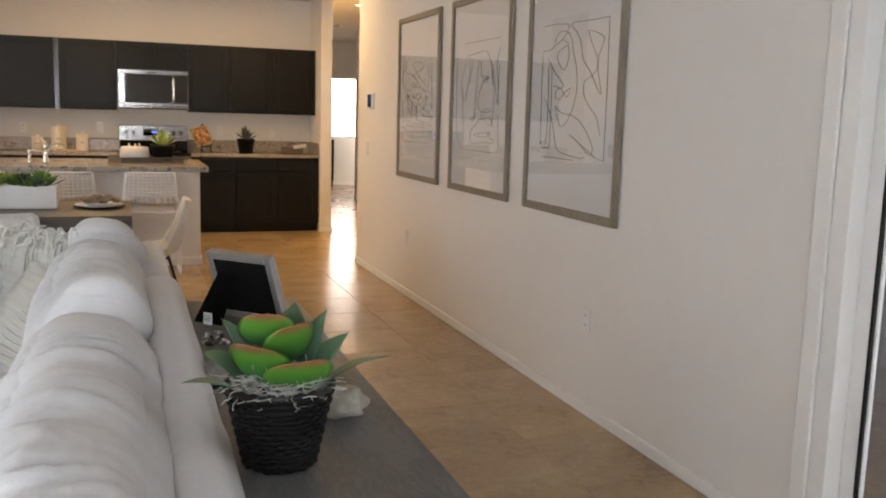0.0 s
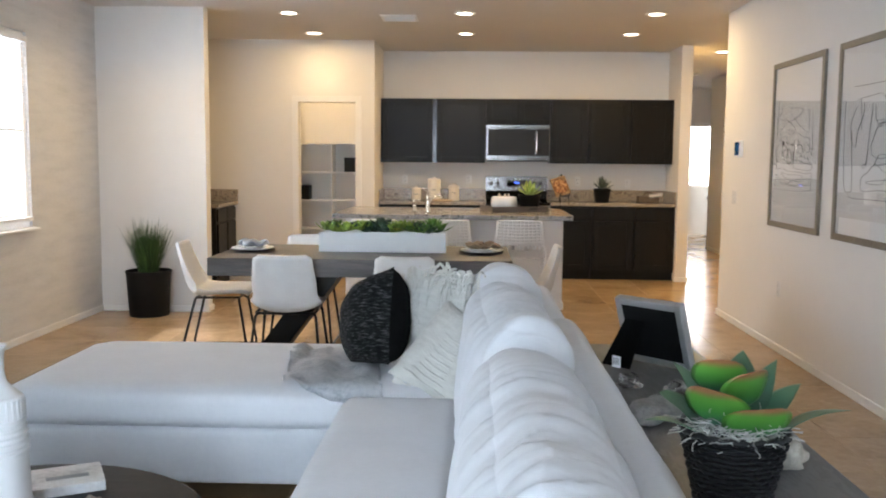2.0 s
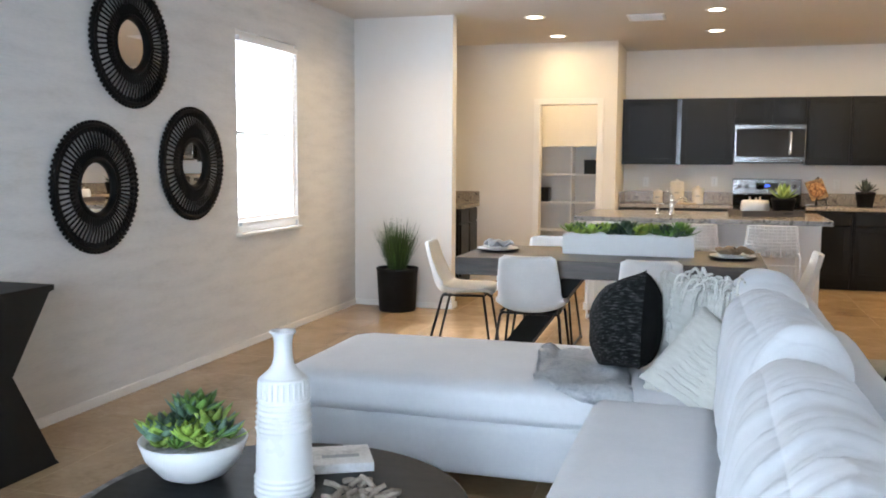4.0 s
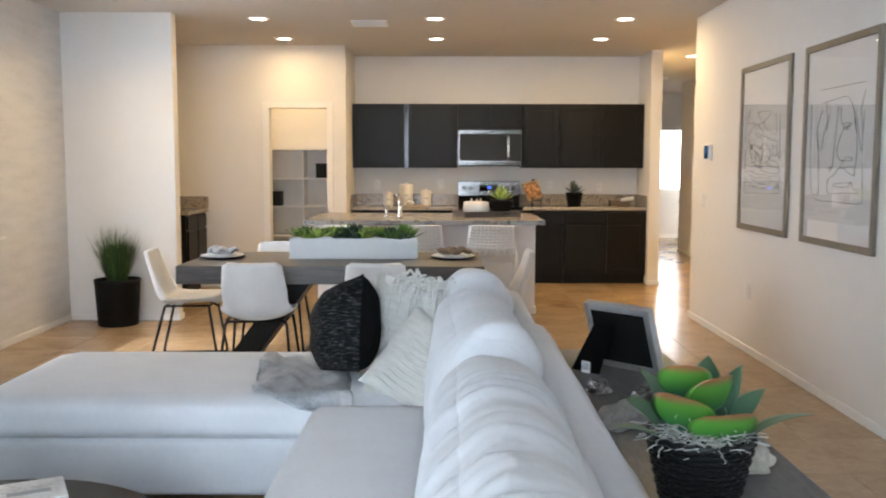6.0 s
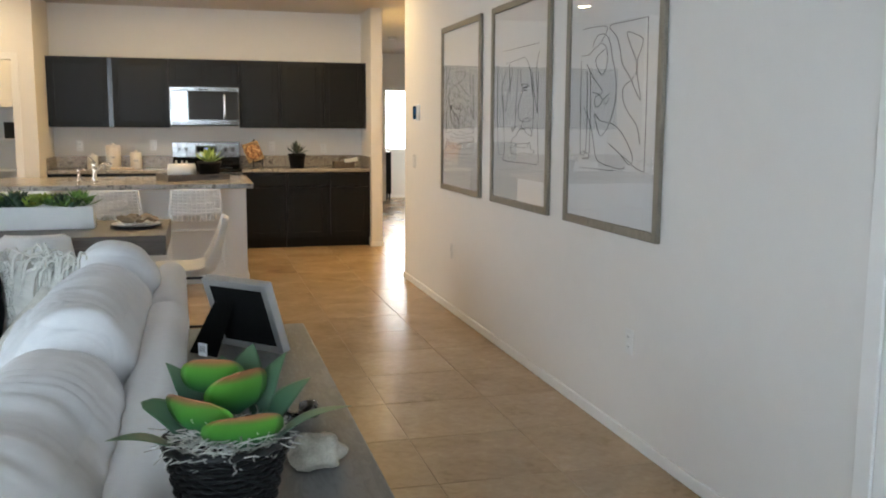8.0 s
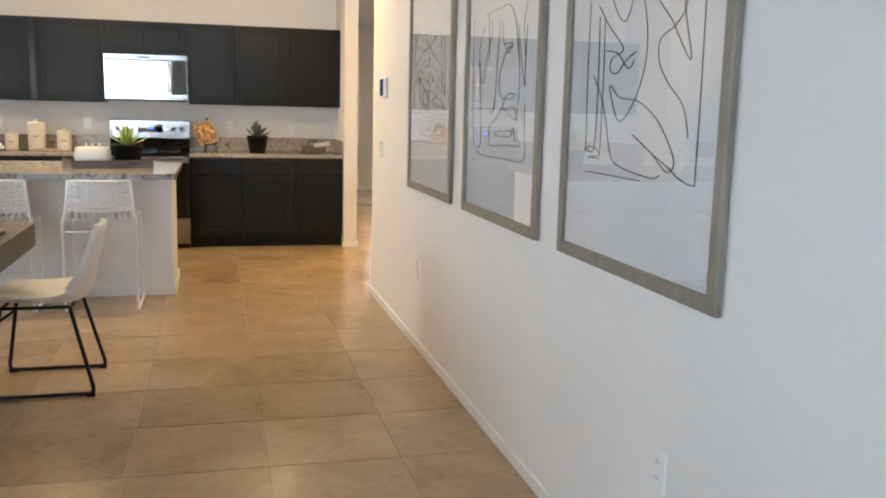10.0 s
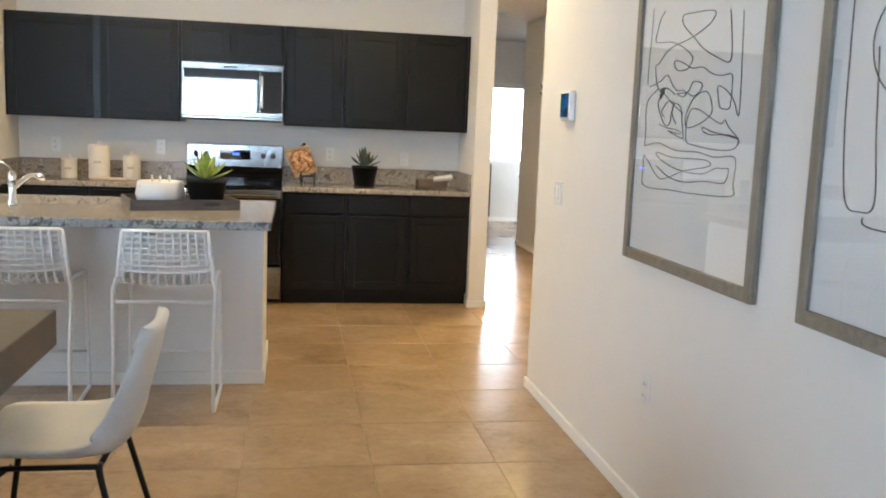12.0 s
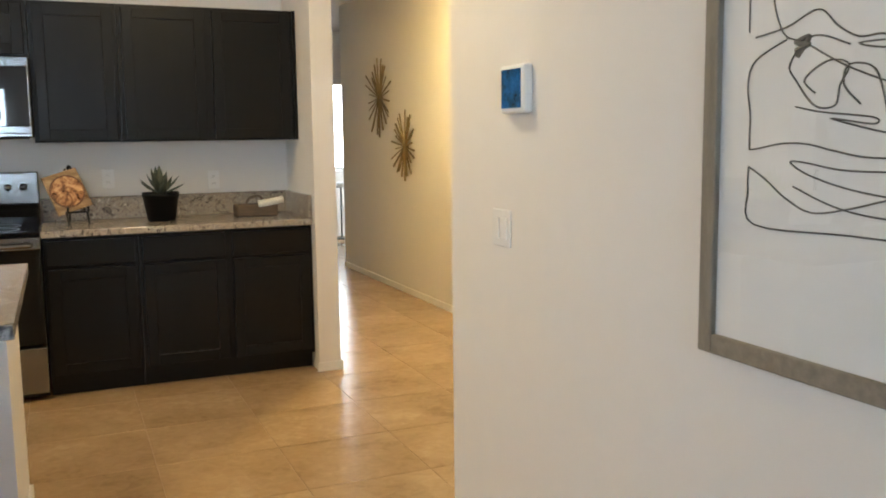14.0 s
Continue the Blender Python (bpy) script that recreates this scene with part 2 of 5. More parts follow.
def smooth_path(pts, n=6, closed=False):
    """Catmull-Rom through a few points."""
    p = [Vector(q) for q in pts]
    out, k = [], len(p)
    for i in range(k if closed else k - 1):
        a, b, c, d = (p[(i + j) % k] if closed else p[min(max(i + j, 0), k - 1)] for j in (-1, 0, 1, 2))
        for s in range(n):
            t = s / n
            out.append(0.5 * (2 * b + (c - a) * t + (2 * a - 5 * b + 4 * c - d) * t * t + (3 * b - a - 3 * c + d) * t ** 3))
    if not closed:
        out.append(p[-1])
    return out


def tube(pts, r, seg=8, closed=False, bm=None):
    bm = bm or bmesh.new()
    p = [Vector(q) for q in pts]
    rows, up = [], None
    for i, c in enumerate(p):
        a, b = (p[i - 1], p[(i + 1) % len(p)]) if closed else (p[max(i - 1, 0)], p[min(i + 1, len(p) - 1)])
        d = (b - a).normalized()
        if up is None:
            up = d.orthogonal().normalized()
        up = (up - d * up.dot(d)).normalized()
        side = d.cross(up)
        rows.append([bm.verts.new(c + r * (math.cos(2 * math.pi * k / seg) * up + math.sin(2 * math.pi * k / seg) * side)) for k in range(seg)])
    pairs = list(zip(rows, rows[1:])) + ([(rows[-1], rows[0])] if closed else [])
    for a, b in pairs:
        for k in range(seg):
            bm.faces.new((a[k], a[(k + 1) % seg], b[(k + 1) % seg], b[k]))
    if not closed:
        bm.faces.new(rows[0]); bm.faces.new(rows[-1])
    return bm


def bent(pts, r=0.03, n=4):
    """A polyline with its corners rounded."""
    p = [Vector(q) for q in pts]
    out = [p[0]]
    for a, b, c in zip(p, p[1:], p[2:]):
        i, j = b + (a - b).normalized() * r, b + (c - b).normalized() * r
        out += [i.lerp(b, t).lerp(b.lerp(j, t), t) for t in (k / n for k in range(n + 1))]
    return out + [p[-1]]


def rbox(sx, sy, sz, r, n=12, puff=0.0, warp=None):
    """A soft box of half sizes, its edges rounded by r, its faces puffed out; warp(p) shifts the points."""
    b = bmesh.new()
    bmesh.ops.create_cube(b, size=2.0)
    bmesh.ops.subdivide_edges(b, edges=b.edges[:], cuts=n, use_grid_fill=True)
    for v in b.verts:
        u = v.co.copy()
        p = Vector((u.x * sx, u.y * sy, u.z * sz))
        q = Vector((max(-sx + r, min(sx - r, p.x)), max(-sy + r, min(sy - r, p.y)), max(-sz + r, min(sz - r, p.z))))
        d = p - q
        if d.length > 1e-6:
            p = q + d.normalized() * r
        if puff:
            bu = [1 - abs(c) ** 2.5 for c in u]
            p += Vector((u.x ** 5 * bu[1] * bu[2], u.y ** 5 * bu[0] * bu[2], u.z ** 5 * bu[0] * bu[1])) * puff
        if warp:
            p = p + warp(p)
        v.co = p
    return b


def leaf(bm, base, way, length, width, curl=0.3, thick=0.0, rows=5, tip=1.0, fold=0.15, fat=0.5):
    """One leaf blade from base along way, curling; thick gives a closed fleshy leaf."""
    way = Vector(way).normalized()
    side = way.cross(Vector((0, 0, 1)))
    side = side.normalized() if side.length > 0.05 else Vector((1, 0, 0))
    up = side.cross(way).normalized()
    prev = None
    first = None
    for i in range(rows + 1):
        t = i / rows
        w = width * 0.5 * (math.sin(math.pi * min(1, t ** fat)) ** 0.8 if 0 < t < 1 else 0.0) + (0.06 * width if i == 0 and not thick else 0.0)
        c = Vector(base) + way * length * t * (1 - 0.25 * abs(curl) * t) + up * curl * length * t * t * 0.6
        row = [c - side * w + up * fold * w, c - up * (thick * math.sin(math.pi * t) * 0.5), c + side * w + up * fold * w]
        if thick:
            row.append(c + up * (thick * math.sin(math.pi * t) * 0.5 + fold * w))
        row = [bm.verts.new(p) for p in row]
        if prev:
            k = len(row)
            for a in range(k if thick else k - 1):
                bm.faces.new((prev[a], prev[(a + 1) % k], row[(a + 1) % k], row[a]))
        prev, first = row, first or row


def rosette(bm, at, r, n, rng, lift=0.5, width=0.35, thick=0.25):
    for k in range(n):
        t = k / n
        a, e = k * 2.4 + rng.random() * 0.3, lift * 0.25 + (1.25 - lift * 0.25) * t
        leaf(bm, at, (math.cos(a) * math.cos(e), math.sin(a) * math.cos(e), math.sin(e)), r * (1.05 - 0.55 * t), r * width, 0.3, r * width * thick, rows=4, fat=0.8)
    bmesh.ops.remove_doubles(bm, verts=bm.verts[:], dist=0.0002)


# ---- structure ----
LX, RX, SY, NY = -3.36, 2.322, -1.6, 11.06      # living room walls, kitchen back wall
T = 0.13


def structure(name, bm, material, label, category="wall"):
    return tagged(part(name, bm, material), label, category, kind="structure")


def wall_x(name, x, outward, y0, y1, openings, label, material=M_WALL, z1=CEIL):
    """A wall in a plane of constant x, with openings (y0, y1, z0, z1) through it."""
    bm = bmesh.new()
    xa, xb = sorted((x, x + outward * T))
    y = y0
    for a, b, c, d in sorted(openings):
        box(bm, xa, xb, y, a, 0, z1)
        if c > 0:
            box(bm, xa, xb, a, b, 0, c)
        if d < z1:
            box(bm, xa, xb, a, b, d, z1)
        y = b
    box(bm, xa, xb, y, y1, 0, z1)
    return structure(name, bm, material, label)


def wall_y(name, y, outward, x0, x1, openings, label, material=M_WALL, z1=CEIL):
    bm = bmesh.new()
    ya, yb = sorted((y, y + outward * T))
    x = x0
    for a, b, c, d in sorted(openings):
        box(bm, x, a, ya, yb, 0, z1)
        if c > 0:
            box(bm, a, b, ya, yb, 0, c)
        if d < z1:
            box(bm, a, b, ya, yb, d, z1)
        x = b
    box(bm, x, x1, ya, yb, 0, z1)
    return structure(name, bm, material, label)


wall_x("wall_west", LX, -1, SY, 7.926, [(5.70, 6.68, 0.86, 2.335)], "pale brushed wallpaper wall with a bright window", M_PAPER)
wall_x("wall_east", RX, 1, SY, 8.21, [(0.25, 2.20, 0.0, 2.06)], "off-white painted wall with hanging pictures")
wall_y("wall_south", SY, -1, LX - T, RX + T, [(-1.95, 0.3, 0.55, 2.35)], "off-white wall with a wide window")
wall_y("wall_jut", 7.926, 1, LX - T, -2.38, [], "off-white wall stub beside the dining table")
wall_x("wall_nook", -3.25, -1, 7.926 + T, 10.06, [], "off-white side wall of the kitchen nook")
wall_y("wall_pantry", 10.06, 1, -3.38, -1.09, [(-1.955, -1.305, 0.0, 2.045)], "off-white wall with the open pantry doorway")
wall_x("wall_alcove", -1.09, -1, 10.06 + T, NY, [], "off-white return wall beside the cabinets")
wall_y("wall_north", NY, 1, -2.9, 2.42, [], "off-white kitchen wall above dark cabinets")
wall_x("wall_hall_west", 2.42, 1, 10.40, 16.6, [], "off-white wall end between kitchen and hallway")
wall_x("wall_hall_east", 3.85, 1, 8.21 + 0.002, 14.5, [], "warm-lit hallway wall with starburst ornaments")
wall_y("wall_passage", 8.21 - T, 1, RX + T, 3.85 + T, [], "off-white wall round the hallway corner")
wall_y("wall_foyer", 14.5 - T, 1, 3.85 + T, 6.0, [], "off-white foyer wall")
# the opening in this unseen side wall is added to let fill light in
wall_x("wall_foyer_east", 6.0, 1, 14.37, 17.5, [(16.78, 17.3, 0.1, 2.2)], "off-white foyer side wall with an added opening for fill light")
wall_y("wall_hall_end", 16.6, 1, 2.42, 6.0, [(3.86, 4.95, 0.0, 2.06)], "off-white end wall of the hallway with a doorway")
wall_y("wall_entry", 17.35, 1, 2.42, 6.0, [(3.7, 5.2, 0.92, 2.3)], "off-white wall below a bright window")
wall_x("wall_pantry_west", -2.75, -1, 10.06 + T, NY, [], "off-white pantry side wall")

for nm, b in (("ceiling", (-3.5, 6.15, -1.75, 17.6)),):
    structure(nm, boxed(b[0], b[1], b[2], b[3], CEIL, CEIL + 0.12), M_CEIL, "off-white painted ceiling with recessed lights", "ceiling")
ground = structure("ground", boxed(-60, 60, -60, 70, -0.4, -0.15), surface("dry_ground", [(0.3, (0.25, 0.21, 0.17)), (0.7, (0.36, 0.31, 0.25))], 2, 0.9), "pale dry ground outside the house", "ground")

# baseboards
def baseboard(x0, x1, y0, y1):
    bm = boxed(x0, x1, y0, y1, 0.0, 0.055, 0.004)
    return structure("baseboard", bm, M_TRIM, "white painted baseboard along the wall", "baseboard")


baseboard(LX, LX + 0.014, SY, 7.926)
baseboard(RX - 0.014, RX, 2.27, 8.21)
baseboard(RX - 0.014, RX + T, 8.21, 8.224)
baseboard(LX + 0.014, -2.38, 7.912, 7.926)
baseboard(-2.38, -2.366, 7.912, 8.07)
baseboard(3.836, 3.85, 8.23, 14.5)
baseboard(2.406, 2.564, 10.386, 10.40)
baseboard(2.55, 2.564, 10.40, 16.6)
baseboard(-2.60, -2.02, 10.046, 10.06)
baseboard(-1.24, -1.076, 10.046, 10.06)
baseboard(2.564, 3.80, 16.586, 16.6)
baseboard(3.9, 5.0, 17.336, 17.35)


def casing_y(x0, x1, y, z1, w=0.07, d=0.014, label="white painted door casing"):
    t = thing("doorway_trim", label, "door trim", kind="structure")
    for a, b, c, e in ((x0 - w, x0, 0, z1 + w), (x1, x1 + w, 0, z1 + w), (x0, x1, z1, z1 + w)):
        part("trim_board", boxed(a, b, y - d, y, c, e, 0.003), M_TRIM, t)
    return t


casing_y(-1.955, -1.305, 10.06, 2.045)
casing_y(3.86, 4.95, 16.6, 2.06)


# ---- windows ----
def window_frame(t, w, h, depth=0.06, bar=0.05, rail=True):
    """Frame, meeting rail and panes in the local x-z plane, centred, facing -y."""
    for a, b, c, d in ((-w / 2, -w / 2 + bar, -h / 2, h / 2), (w / 2 - bar, w / 2, -h / 2, h / 2), (-w / 2 + bar, w / 2 - bar, h / 2 - bar, h / 2), (-w / 2 + bar, w / 2 - bar, -h / 2, -h / 2 + bar)):
        part("window_frame", boxed(a, b, 0, depth, c, d, 0.004), M_TRIM, t)
    if rail:
        part("meeting_rail", boxed(-w / 2 + bar, w / 2 - bar, 0.005, depth - 0.005, -0.012, 0.012, 0.003), M_TRIM, t)
    spans = ((-h / 2 + bar, -0.012), (0.012, h / 2 - bar)) if rail else ((-h / 2 + bar, h / 2 - bar),)
    for c, d in spans:
        pane = part("pane", boxed(-w / 2 + bar, w / 2 - bar, depth * 0.45, depth * 0.45 + 0.005, c, d), M_GLASS, t)
        pane.visible_shadow = False


w1 = thing("window_1", "bright white-framed window with raised slat blind", "window", pose(LX - 0.022, 6.19, 1.5975, 0, 0, 90), kind="structure")
window_frame(w1, 0.98, 1.475)
part("window_sill", boxed(-0.52, 0.52, -0.075, -0.022, -0.757, -0.737, 0.004), M_TRIM, w1)
part("headrail", boxed(-0.47, 0.47, -0.045, -0.005, 0.66, 0.70, 0.004), M_BLIND, w1)
for k in range(30):
    s = part("slat", boxed(-0.465, 0.465, -0.034, -0.018, 0.63 - k * 0.042, 0.632 - k * 0.042), M_BLIND, w1)
part("bottom_rail", boxed(-0.47, 0.47, -0.045, -0.01, -0.685, -0.655, 0.004), M_BLIND, w1)
w2 = thing("window_2", "wide white-framed window behind the sofa", "window", pose(-0.825, SY - 0.05, 1.45, 0, 0, 180), kind="structure")
window_frame(w2, 2.25, 1.8)
w3 = thing("window_3", "bright window at the end of the hallway", "window", pose(4.45, 17.40, 1.61), kind="structure")
window_frame(w3, 1.5, 1.38)

def backdrop(name, x0, x1, y0, y1, z0, z1):
    return tagged(part(name, boxed(x0, x1, y0, y1, z0, z1), M_WINDOW2 if "entry" in name else M_WINDOW), "bright hazy sky outside the window", "sky", kind="structure")


backdrop("backdrop_west", -12.05, -12.0, -4.0, 46.0, -0.1, 6.5)
backdrop("backdrop_south", -4.5, 3.5, -3.2, -3.15, -0.1, 4.2)
backdrop("backdrop_entry", 2.0, 7.5, 18.6, 18.65, -0.1, 4.2)
# glowing sheet outside the added foyer opening, more fill for the entry
backdrop("backdrop_entry_fill", 8.0, 8.05, 13.5, 18.6, -0.1, 4.2)

patio = thing("door_1", "white-framed sliding glass patio door", "patio door", pose(RX, 1.225, 0, 0, 0, -90), kind="structure")
for a, b, y0, y1 in ((-0.975, -0.905, 0.0, 0.10), (0.905, 0.975, 0.0, 0.10)):
    part("door_frame", boxed(a, b, y0 - 0.004, y1, 0, 2.06, 0.004), M_TRIM, patio)
part("door_frame", boxed(-0.905, 0.905, -0.004, 0.10, 1.99, 2.06, 0.004), M_TRIM, patio)
part("door_frame", boxed(-0.905, 0.905, -0.004, 0.10, 0, 0.04, 0.004), M_TRIM, patio)
for x0, x1, y in ((-0.90, 0.03, 0.052), (-0.03, 0.90, 0.012)):
    leafp = part("sliding_panel", boxed(x0, x0 + 0.07, y, y + 0.036, 0.045, 1.985, 0.004), M_TRIM, patio)
    for a, b, c, d in ((x1 - 0.07, x1, 0.045, 1.985), (x0 + 0.07, x1 - 0.07, 0.045, 0.13), (x0 + 0.07, x1 - 0.07, 1.91, 1.985)):
        part("stile", boxed(a, b, y, y + 0.036, c, d, 0.004), M_TRIM, leafp)
    pn = part("pane", boxed(x0 + 0.07, x1 - 0.07, y + 0.015, y + 0.021, 0.13, 1.91), M_GLASS, leafp)
    pn.visible_shadow = False
part("weather_seal", boxed(-0.835, -0.823, 0.046, 0.056, 0.05, 1.98), M_BLACK, patio, "black rubber weather seal")
for yc in (-1.009, 1.009):
    part("door_casing", boxed(yc - 0.033, yc + 0.033, -0.016, -0.004, 0, 2.125, 0.003), M_TRIM, patio)
part("door_casing", boxed(-0.975, 0.975, -0.016, -0.004, 2.06, 2.125, 0.003), M_TRIM, patio)


# ---- ceiling fixtures ----
can = thing("recessed_light", "round white recessed ceiling light, switched on", "ceiling light", pose(CANS[0][0], CANS[0][1], CEIL), "recessed ceiling lights")
part("trim_ring", lathe([(0.072, -0.004), (0.095, -0.006), (0.10, -0.002), (0.10, 0.0)], 32), M_WHITEM, can, smooth=True)
part("diffuser", lathe([(0.0, -0.004), (0.072, -0.004)], 32), plain("lit_diffuser", (1.0, 0.86, 0.66), 0.5, emit=14.0), can, "glowing warm diffuser")
for cx, cy in CANS[1:] + [(-2.45, 6.95)]:
    copy_thing(can, pose(cx, cy, CEIL))
vent = thing("ceiling_vent", "white slatted air vent in the ceiling", "vent", pose(-0.68, 8.5, CEIL))
for a, b, c, d in ((-0.17, 0.17, -0.17, -0.145), (-0.17, 0.17, 0.145, 0.17), (-0.17, -0.145, -0.145, 0.145), (0.145, 0.17, -0.145, 0.145)):
    part("vent_frame", boxed(a, b, c, d, -0.012, 0.0, 0.002), M_WHITEM, vent)
# flat dark sheet paints the shade of the hollow behind the slats
part("backing", boxed(-0.145, 0.145, -0.145, 0.145, -0.0045, -0.001), plain("duct_shade", (0.05, 0.048, 0.045), 0.7), vent, "dark sheet for the shade behind the slats")
for k in range(8):
    part("slat", boxed(-0.145, 0.145, -0.135 + k * 0.036, -0.122 + k * 0.036, -0.010, -0.006), M_WHITEM, vent)
smoke = thing("smoke_detector", "small white round smoke detector on the ceiling", "smoke detector", pose(3.35, 13.6, CEIL))
part("body", lathe([(0.0, -0.04), (0.045, -0.038), (0.062, -0.02), (0.065, 0.0)], 24), M_WHITEM, smoke, smooth=True)


# ---- kitchen ----
def shaker_door(parent, x0, x1, y, z0, z1, name="door"):
    """A recessed-panel front in a plane of constant y, facing -y."""
    w, d = 0.058, 0.02
    dr = part(name, boxed(x0 + w, x1 - w, y + 0.006, y + d, z0 + w * 0.9, z1 - w * 0.9), M_CAB, parent)
    for a, b, c, e in ((x0, x0 + w, z0, z1), (x1 - w, x1, z0, z1), (x0 + w, x1 - w, z1 - w, z1), (x0 + w, x1 - w, z0, z0 + w)):
        part("rail", boxed(a, b, y, y + d, c, e, 0.002, 1), M_CAB, dr)
    return dr


def slab_front(parent, x0, x1, y, z0, z1):
    return part("drawer_front", boxed(x0, x1, y, y + 0.02, z0, z1, 0.003), M_CAB, parent)


UF, UZ0, UZ1 = 10.72, 1.375, 2.14
for x0, x1, z0, doors in ((-1.088, -0.436, UZ0, 1), (-0.434, 0.178, UZ0, 1), (0.18, 0.95, 1.835, 2), (0.952, 1.405, UZ0, 1), (1.407, 2.40, UZ0, 2)):
    c = thing("wall_cabinet", "dark espresso shaker wall cabinet, closed", "cabinet", pose(0, 0, 0), "wall cabinets")
    part("body", boxed(x0, x1, UF + 0.022, NY - 0.002, z0, UZ1), M_CAB, c)
    w = (x1 - x0) / doors
    for k in range(doors):
        shaker_door(c, x0 + k * w + 0.022, x0 + (k + 1) * w - 0.022, UF, z0 + 0.012, UZ1 - 0.02)
flt = thing("cabinet_filler", "dark wood filler strip beside the wall cabinet", "cabinet trim")
part("board", boxed(2.401, 2.418, UF + 0.005, NY - 0.002, UZ0, UZ1), M_CAB, flt)

flg = thing("cabinet_filler", "glossy dark filler strip between the wall cabinets", "cabinet trim")
part("board", boxed(-0.462, -0.410, UF - 0.003, UF + 0.018, UZ0, UZ1 - 0.004, 0.002), M_GLOSSCAB, flg)

BF = 10.47
for x0, x1, kinds in ((-1.088, -0.45, 1), (-0.448, 0.178, 1), (0.957, 1.44, 1), (1.442, 2.418, 2)):
    c = thing("base_cabinet", "dark espresso shaker base cabinet, closed", "cabinet", pose(0, 0, 0), "base cabinets")
    part("body", boxed(x0, x1, BF + 0.022, NY - 0.002, 0.10, 0.875), M_CAB, c)
    part("toe_kick", boxed(x0, x1, BF + 0.085, NY - 0.002, 0.0, 0.10), M_CAB, c)
    w = (x1 - x0) / kinds
    for k in range(kinds):
        a, b = x0 + k * w + 0.02, x0 + (k + 1) * w - 0.02
        shaker_door(c, a, b, BF, 0.125, 0.70)
        slab_front(c, a, b, BF, 0.72, 0.855)
ctr = thing("kitchen_counter", "speckled granite countertop with backsplash", "countertop")
for x0, x1 in ((-1.088, 0.186), (0.952, 2.418)):
    part("slab", boxed(x0, x1, BF - 0.03, NY - 0.002, 0.876, 0.914, 0.006), M_GRAN, ctr)
    part("backsplash", boxed(x0, x1, NY - 0.024, NY - 0.002, 0.914, 1.05, 0.003), M_GRAN, ctr)
part("backsplash", boxed(2.397, 2.418, BF - 0.01, NY - 0.026, 0.914, 1.05, 0.003), M_GRAN, ctr)
part("backsplash", boxed(-1.088, -1.067, BF - 0.01, NY - 0.026, 0.914, 1.05, 0.003), M_GRAN, ctr)

mw = thing("microwave", "stainless steel over-range microwave with black glass door", "microwave")
part("case", boxed(0.186, 0.946, 10.68, NY - 0.002, 1.405, 1.832, 0.006), M_STEEL, mw)
part("door", boxed(0.186, 0.946, 10.652, 10.678, 1.425, 1.832, 0.006), M_STEEL, mw, "steel door rim")
part("door_glass", boxed(0.205, 0.766, 10.645, 10.652, 1.462, 1.783, 0.004), M_BLACKGL, mw, "dark reflective door glass")
part("control_panel", boxed(0.771, 0.936, 10.645, 10.652, 1.462, 1.783, 0.004), M_BLACKGL, mw, "black control panel")
part("handle", tube(bent([(0.785, 10.65, 1.74), (0.785, 10.60, 1.74), (0.785, 10.60, 1.50), (0.785, 10.65, 1.50)], 0.02), 0.011, 8), M_CHROME, mw, smooth=True)
part("vent_grille", boxed(0.20, 0.93, 10.66, 10.70, 1.395, 1.405), M_BLACK, mw)
part("badge", boxed(0.50, 0.60, 10.6505, 10.652, 1.795, 1.808), M_BLACK, mw)

rg = thing("range", "stainless steel electric range with black glass oven door", "stove")
part("body", boxed(0.19, 0.948, 10.49, NY - 0.01, 0.02, 0.90, 0.004), M_BLACK, rg)
part("cooktop", boxed(0.188, 0.950, 10.43, NY - 0.05, 0.90, 0.918, 0.005), M_RANGEGL, rg, "black glass cooktop")
part("backguard", boxed(0.188, 0.950, NY - 0.09, NY - 0.004, 0.918, 1.21, 0.008), M_STEEL, rg, "steel control panel")
part("backguard_base", boxed(0.195, 0.943, NY - 0.105, NY - 0.09, 0.918, 1.035, 0.004), M_RANGEGL, rg)
part("display", boxed(0.45, 0.69, NY - 0.096, NY - 0.09, 1.09, 1.165, 0.002), M_BLACKGL, rg)
part("clock", boxed(0.55, 0.60, NY - 0.0975, NY - 0.096, 1.125, 1.142), plain("blue_digits", (0.05, 0.12, 1.0), 0.5, emit=4.0), rg, "glowing blue clock digits")
for kx in (0.265, 0.345, 0.79, 0.87):
    part("knob", lathe([(0.0, 0.03), (0.018, 0.03), (0.022, 0.0)], 16), M_STEEL, rg, smooth=True).matrix_local = pose(kx, NY - 0.09, 1.125, 90, 0, 0)
part("oven_door", boxed(0.19, 0.948, 10.45, 10.488, 0.31, 0.885, 0.006), M_RANGEGL, rg, "black glass oven door")
part("door_trim", boxed(0.19, 0.948, 10.444, 10.452, 0.82, 0.885, 0.004), M_STEEL, rg)
part("handle", tube(bent([(0.24, 10.45, 0.845), (0.24, 10.40, 0.845), (0.90, 10.40, 0.845), (0.90, 10.45, 0.845)], 0.02), 0.012, 10), M_STEEL, rg, smooth=True)
part("storage_drawer", boxed(0.19, 0.948, 10.452, 10.488, 0.045, 0.295, 0.006), M_STEEL, rg)
for k, (bx, by) in enumerate(((0.37, 10.60), (0.76, 10.60), (0.37, 10.84), (0.76, 10.84))):
    part("burner_ring", lathe([(0.085, 0.9185), (0.09, 0.919), (0.095, 0.9185)], 32, (bx, by, 0)), plain("burner_mark", (0.07, 0.07, 0.07), 0.3), rg)


